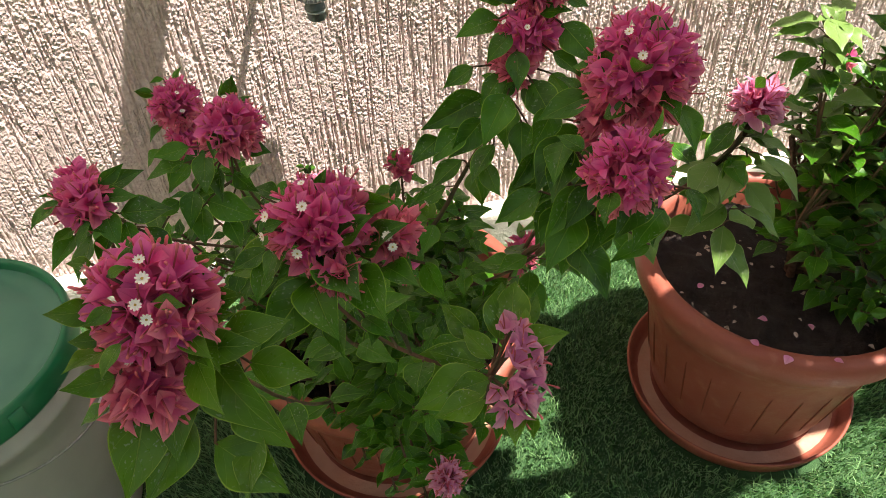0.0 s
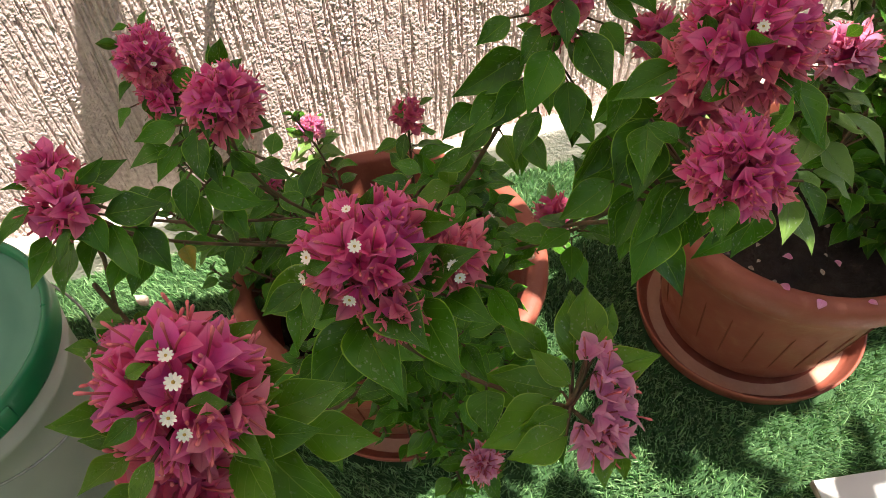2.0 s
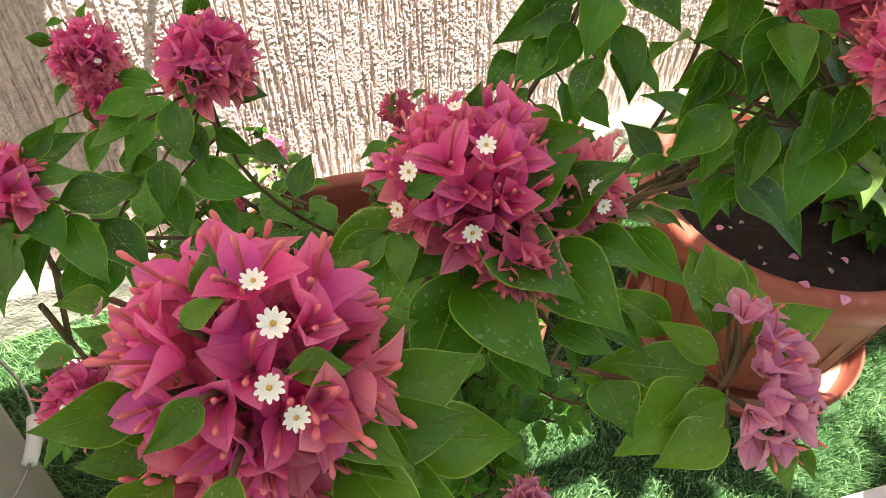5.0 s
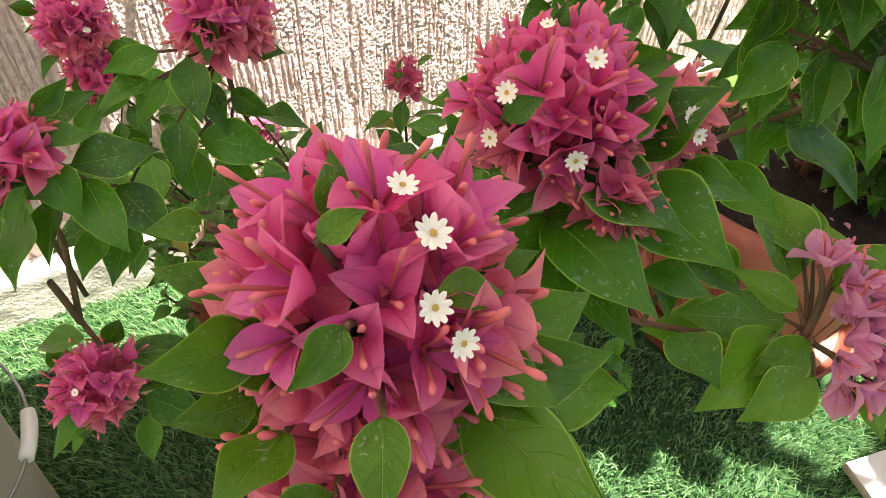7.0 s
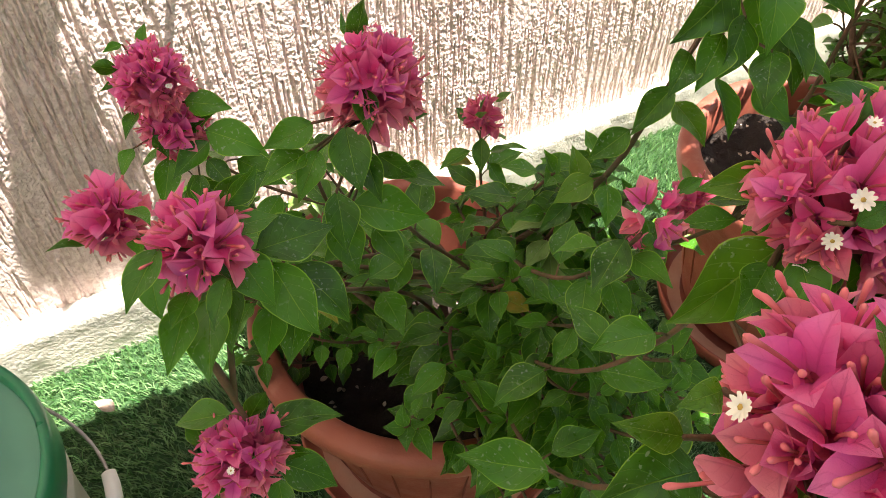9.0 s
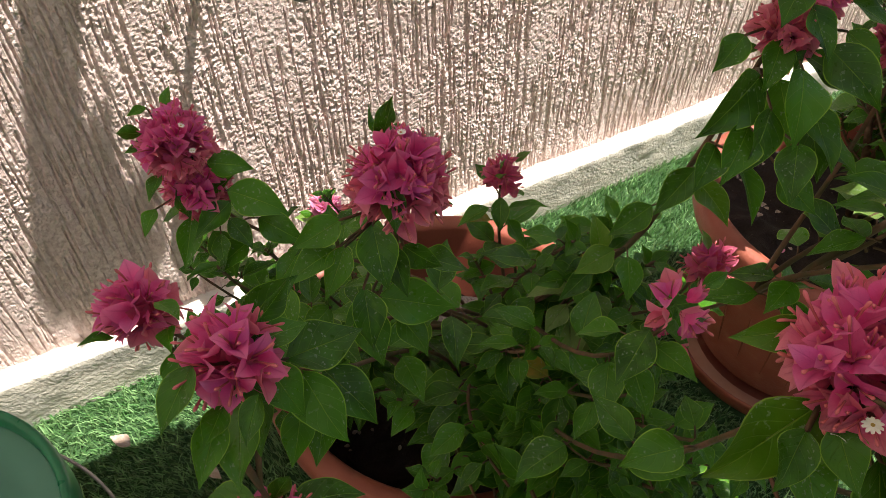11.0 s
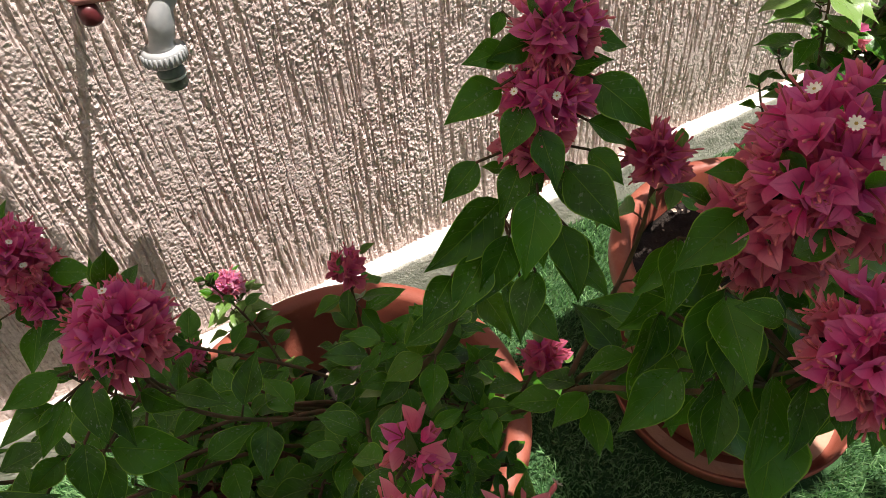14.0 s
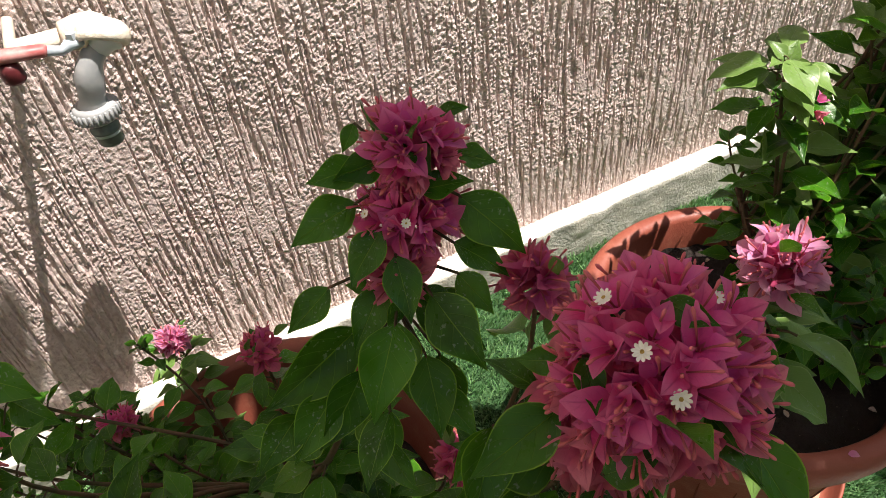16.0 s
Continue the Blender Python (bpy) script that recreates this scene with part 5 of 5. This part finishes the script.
# ---- the pail ----
def pail(at):
    """A white plastic pail with a green snap-on lid and a wire handle that hangs at its side."""
    root = thing("pail", at, "white plastic pail with a green lid and wire handle", "bucket")
    top = 0.375
    bm, _ = lathe([(0.010, 0.002), (0.126, 0.002), (0.131, 0.006), (0.146, top - 0.105), (0.1495, top - 0.070), (0.1525, top - 0.068), (0.1525, top - 0.060), (0.150, top - 0.057), (0.152, top - 0.03), (0.153, top - 0.012)], 96)
    part("pail_body", bm, PAIL, root)
    bm, _ = lathe([(0.152, top - 0.034), (0.1575, top - 0.034), (0.159, top - 0.030), (0.1595, top - 0.006), (0.1585, top + 0.001), (0.156, top + 0.004), (0.1525, top + 0.004), (0.1505, top + 0.002), (0.1495, top - 0.005), (0.1490, top - 0.010)], 96)
    rim = part("lid_rim", bm, LID_GREEN, root, "glossy green lid rim")
    for k in range(3):
        a = k * math.pi * 2 / 3 - 0.75
        bm = bevelled_box((-0.004, -0.009, -0.012), (0.004, 0.009, 0.012), 0.002)
        bm.transform(Matrix.Rotation(a, 4, "Z") @ Matrix.Translation((0.1585, 0, top - 0.016)))
        part("lid_tab", bm, LID_GREEN, rim)
    bm, rings = lathe([(0.1495, top - 0.010), (0.142, top - 0.0105), (0.120, top - 0.0095), (0.118, top - 0.0075), (0.060, top - 0.007), (0.02, top - 0.007)], 96)
    bm.faces.new(rings[-1])
    part("lid_panel", bm, LID_TOP, root, "frosted grey-green lid panel")
    # handle: a wire bow that hangs against the side, with a white grip at its middle
    wire = []
    mid = radians(-6)
    for i in range(41):
        s = i / 40 * 2 - 1
        a = mid + s * radians(86)
        drop = 0.062 * math.cos(s * math.pi / 2) ** 0.8
        r = 0.1545 + 0.018 * math.cos(s * math.pi / 2)
        wire.append(Vector((r * math.cos(a), r * math.sin(a), top - 0.042 - drop)))
    v, f = tube_rings(wire, [0.0017] * 41, 8)
    mesh_object("handle_wire", v, f, WIRE, root)
    g = wire[18:23]
    v, f = tube_rings([g[0], g[0].lerp(g[1], 0.02)] + g[1:4] + [g[4]], [0.004, 0.0068, 0.0072, 0.0072, 0.0072, 0.0066], 14)
    mesh_object("handle_grip", v, f, GRIP, root, "white plastic handle grip")
    for s in (-1, 1):
        a = mid + s * radians(86)
        bm = bmesh.new()
        bmesh.ops.create_cone(bm, cap_ends=True, segments=20, radius1=0.013, radius2=0.011, depth=0.008)
        bm.transform(Matrix.Rotation(a, 4, "Z") @ Matrix.Translation((0.1545, 0, top - 0.042)) @ Matrix.Rotation(math.pi / 2, 4, "Y"))
        part("handle_boss", bm, PAIL, root)
    return root


pail((-0.478, 0.640, 0.0))


# ---- the garden tap on the wall ----
def swept(points, radii, sides=24):
    v, f = tube_rings(points, radii, sides)
    bm = bmesh.new()
    vs = [bm.verts.new(p) for p in v]
    for q in f:
        bm.faces.new([vs[i] for i in q])
    return bm


def garden_tap(x, z):
    """A grey ball-valve tap with a red lever on a cream painted pipe end."""
    root = thing("garden_tap", (x + 0.003, WALL_Y - 0.030, z - 0.002), "grey garden tap with a red lever on a cream pipe", "tap")
    def at(*places):
        return [Vector(p) for p in places]

    root.scale = (0.965, 0.965, 0.79)

    part("supply_pipe", swept(at((-0.060, 0.05, 0.010), (-0.060, -0.040, 0.010), (-0.056, -0.049, 0.011), (-0.046, -0.053, 0.012), (-0.002, -0.054, 0.012)), [0.0060, 0.0060, 0.0105, 0.0110, 0.0110]), CREAM, root, "cream painted supply pipe")
    part("elbow", swept(at((-0.012, -0.054, 0.012), (-0.010, -0.054, 0.012), (0.004, -0.053, 0.012), (0.014, -0.055, 0.011), (0.019, -0.058, 0.008)),
                        [0.0145, 0.0175, 0.0205, 0.0225, 0.0215], 40), CREAM, root, "broad cream pipe elbow")
    bm, _ = lathe([(0.0165, 0.004), (0.0180, 0.007), (0.0225, 0.0085), (0.0265, 0.006), (0.0285, 0.0), (0.0270, -0.010), (0.0200, -0.018), (0.0100, -0.022)], 40)
    bm.transform(Matrix.Translation((0.0215, -0.064, 0.004)) @ Vector((0, 0, 1)).rotation_difference(Vector((-0.35, -0.62, -0.70))).to_matrix().to_4x4())
    part("elbow_collar", bm, CREAM, root, "rounded cream collar of the elbow")
    part("tap_inlet", swept(at((0.027, -0.061, 0.004), (0.025, -0.062, 0.002), (0.021, -0.064, -0.001), (0.019, -0.065, -0.003), (0.012, -0.068, -0.009)), [0.0150, 0.0192, 0.0192, 0.0150, 0.0120], 32), GRIP, root)
    part("tap_body", swept(at((0.018, -0.064, -0.001), (0.009, -0.069, -0.010), (0.000, -0.072, -0.022), (-0.005, -0.073, -0.036), (-0.007, -0.072, -0.050), (-0.011, -0.070, -0.064), (-0.012, -0.070, -0.074)),
                           [0.0120, 0.0122, 0.0128, 0.0150, 0.0138, 0.0126, 0.0172], 32), GREY_TAP, root)
    nut = part("hose_nut", swept(at((-0.012, -0.070, -0.070), (-0.012, -0.070, -0.073), (-0.013, -0.070, -0.088), (-0.013, -0.070, -0.091)), [0.0200, 0.0225, 0.0230, 0.0205], 36), GREY_TAP, root, "ribbed grey hose nut")
    for k in range(26):
        a = 2 * math.pi * k / 26
        bm = bevelled_box((0.0218, -0.0014, -0.0075), (0.0248, 0.0014, 0.0070), 0.0007, 1)
        bm.transform(Matrix.Translation((-0.0125, -0.070, -0.0805)) @ Matrix.Rotation(a, 4, "Z"))
        part("rib", bm, GREY_TAP, nut)
    part("hose_tail", swept(at((-0.013, -0.070, -0.088), (-0.012, -0.070, -0.104), (-0.012, -0.070, -0.105), (-0.012, -0.070, -0.109), (-0.012, -0.070, -0.110), (-0.011, -0.070, -0.126), (-0.011, -0.070, -0.129)),
                            [0.0145, 0.0140, 0.0153, 0.0153, 0.0136, 0.0136, 0.0118], 28), HOSE, root, "grey-green hose connector")
    part("hose_ring", swept(at((-0.0115, -0.070, -0.109), (-0.0115, -0.070, -0.111), (-0.0113, -0.070, -0.113), (-0.0113, -0.070, -0.114)), [0.0140, 0.0150, 0.0150, 0.0140], 28), RING, root, "pale ring on the hose connector")
    lever = part("lever", swept(at((0.006, -0.069, 0.010), (-0.008, -0.072, 0.010), (-0.016, -0.073, 0.006), (-0.032, -0.073, 0.012)), [0.0070, 0.0072, 0.0058, 0.0062], 10), STEEL, root)
    part("lever_grip", swept(at((-0.028, -0.073, 0.011), (-0.031, -0.073, 0.012), (-0.066, -0.073, 0.018), (-0.074, -0.073, 0.018), (-0.078, -0.073, 0.016)),
                             [0.0062, 0.0078, 0.0084, 0.0080, 0.0050], 14), RED, lever, "worn red plastic lever grip")
    part("lever_skirt", swept(at((-0.066, -0.072, 0.010), (-0.066, -0.072, 0.002), (-0.065, -0.072, -0.012), (-0.065, -0.072, -0.016)), [0.0080, 0.0105, 0.0110, 0.0080], 14), DARK_RED, lever, "dark red underside of the grip")
    bm = bmesh.new()
    bmesh.ops.create_cone(bm, cap_ends=True, segments=6, radius1=0.0058, radius2=0.0056, depth=0.008)
    bm.transform(Matrix.Translation((-0.002, -0.071, 0.019)))
    part("lever_nut", bm, STEEL, lever, smooth=False)
    return root


garden_tap(0.046, 0.668)


# ---- white tiles lying on the grass ----
def white_tile(at, turn, size):
    root = thing("ceramic_tile", at, "spare white glazed tile lying on the grass", "tile", "spare tiles")
    root.rotation_euler.z = turn
    part("tile_body", bevelled_box((0, -size, 0.004), (size, 0, 0.016), 0.0012, 1), TILE_SIDE, root)
    part("tile_glaze", bevelled_box((0.001, -size + 0.001, 0.016), (size - 0.001, -0.001, 0.0185), 0.001, 1), TILE, root, "white glazed face")
    return root


white_tile((0.545, 0.312, 0.008), radians(-9), 0.30)
white_tile((0.080, 0.370, 0.008), radians(-13), 0.30)
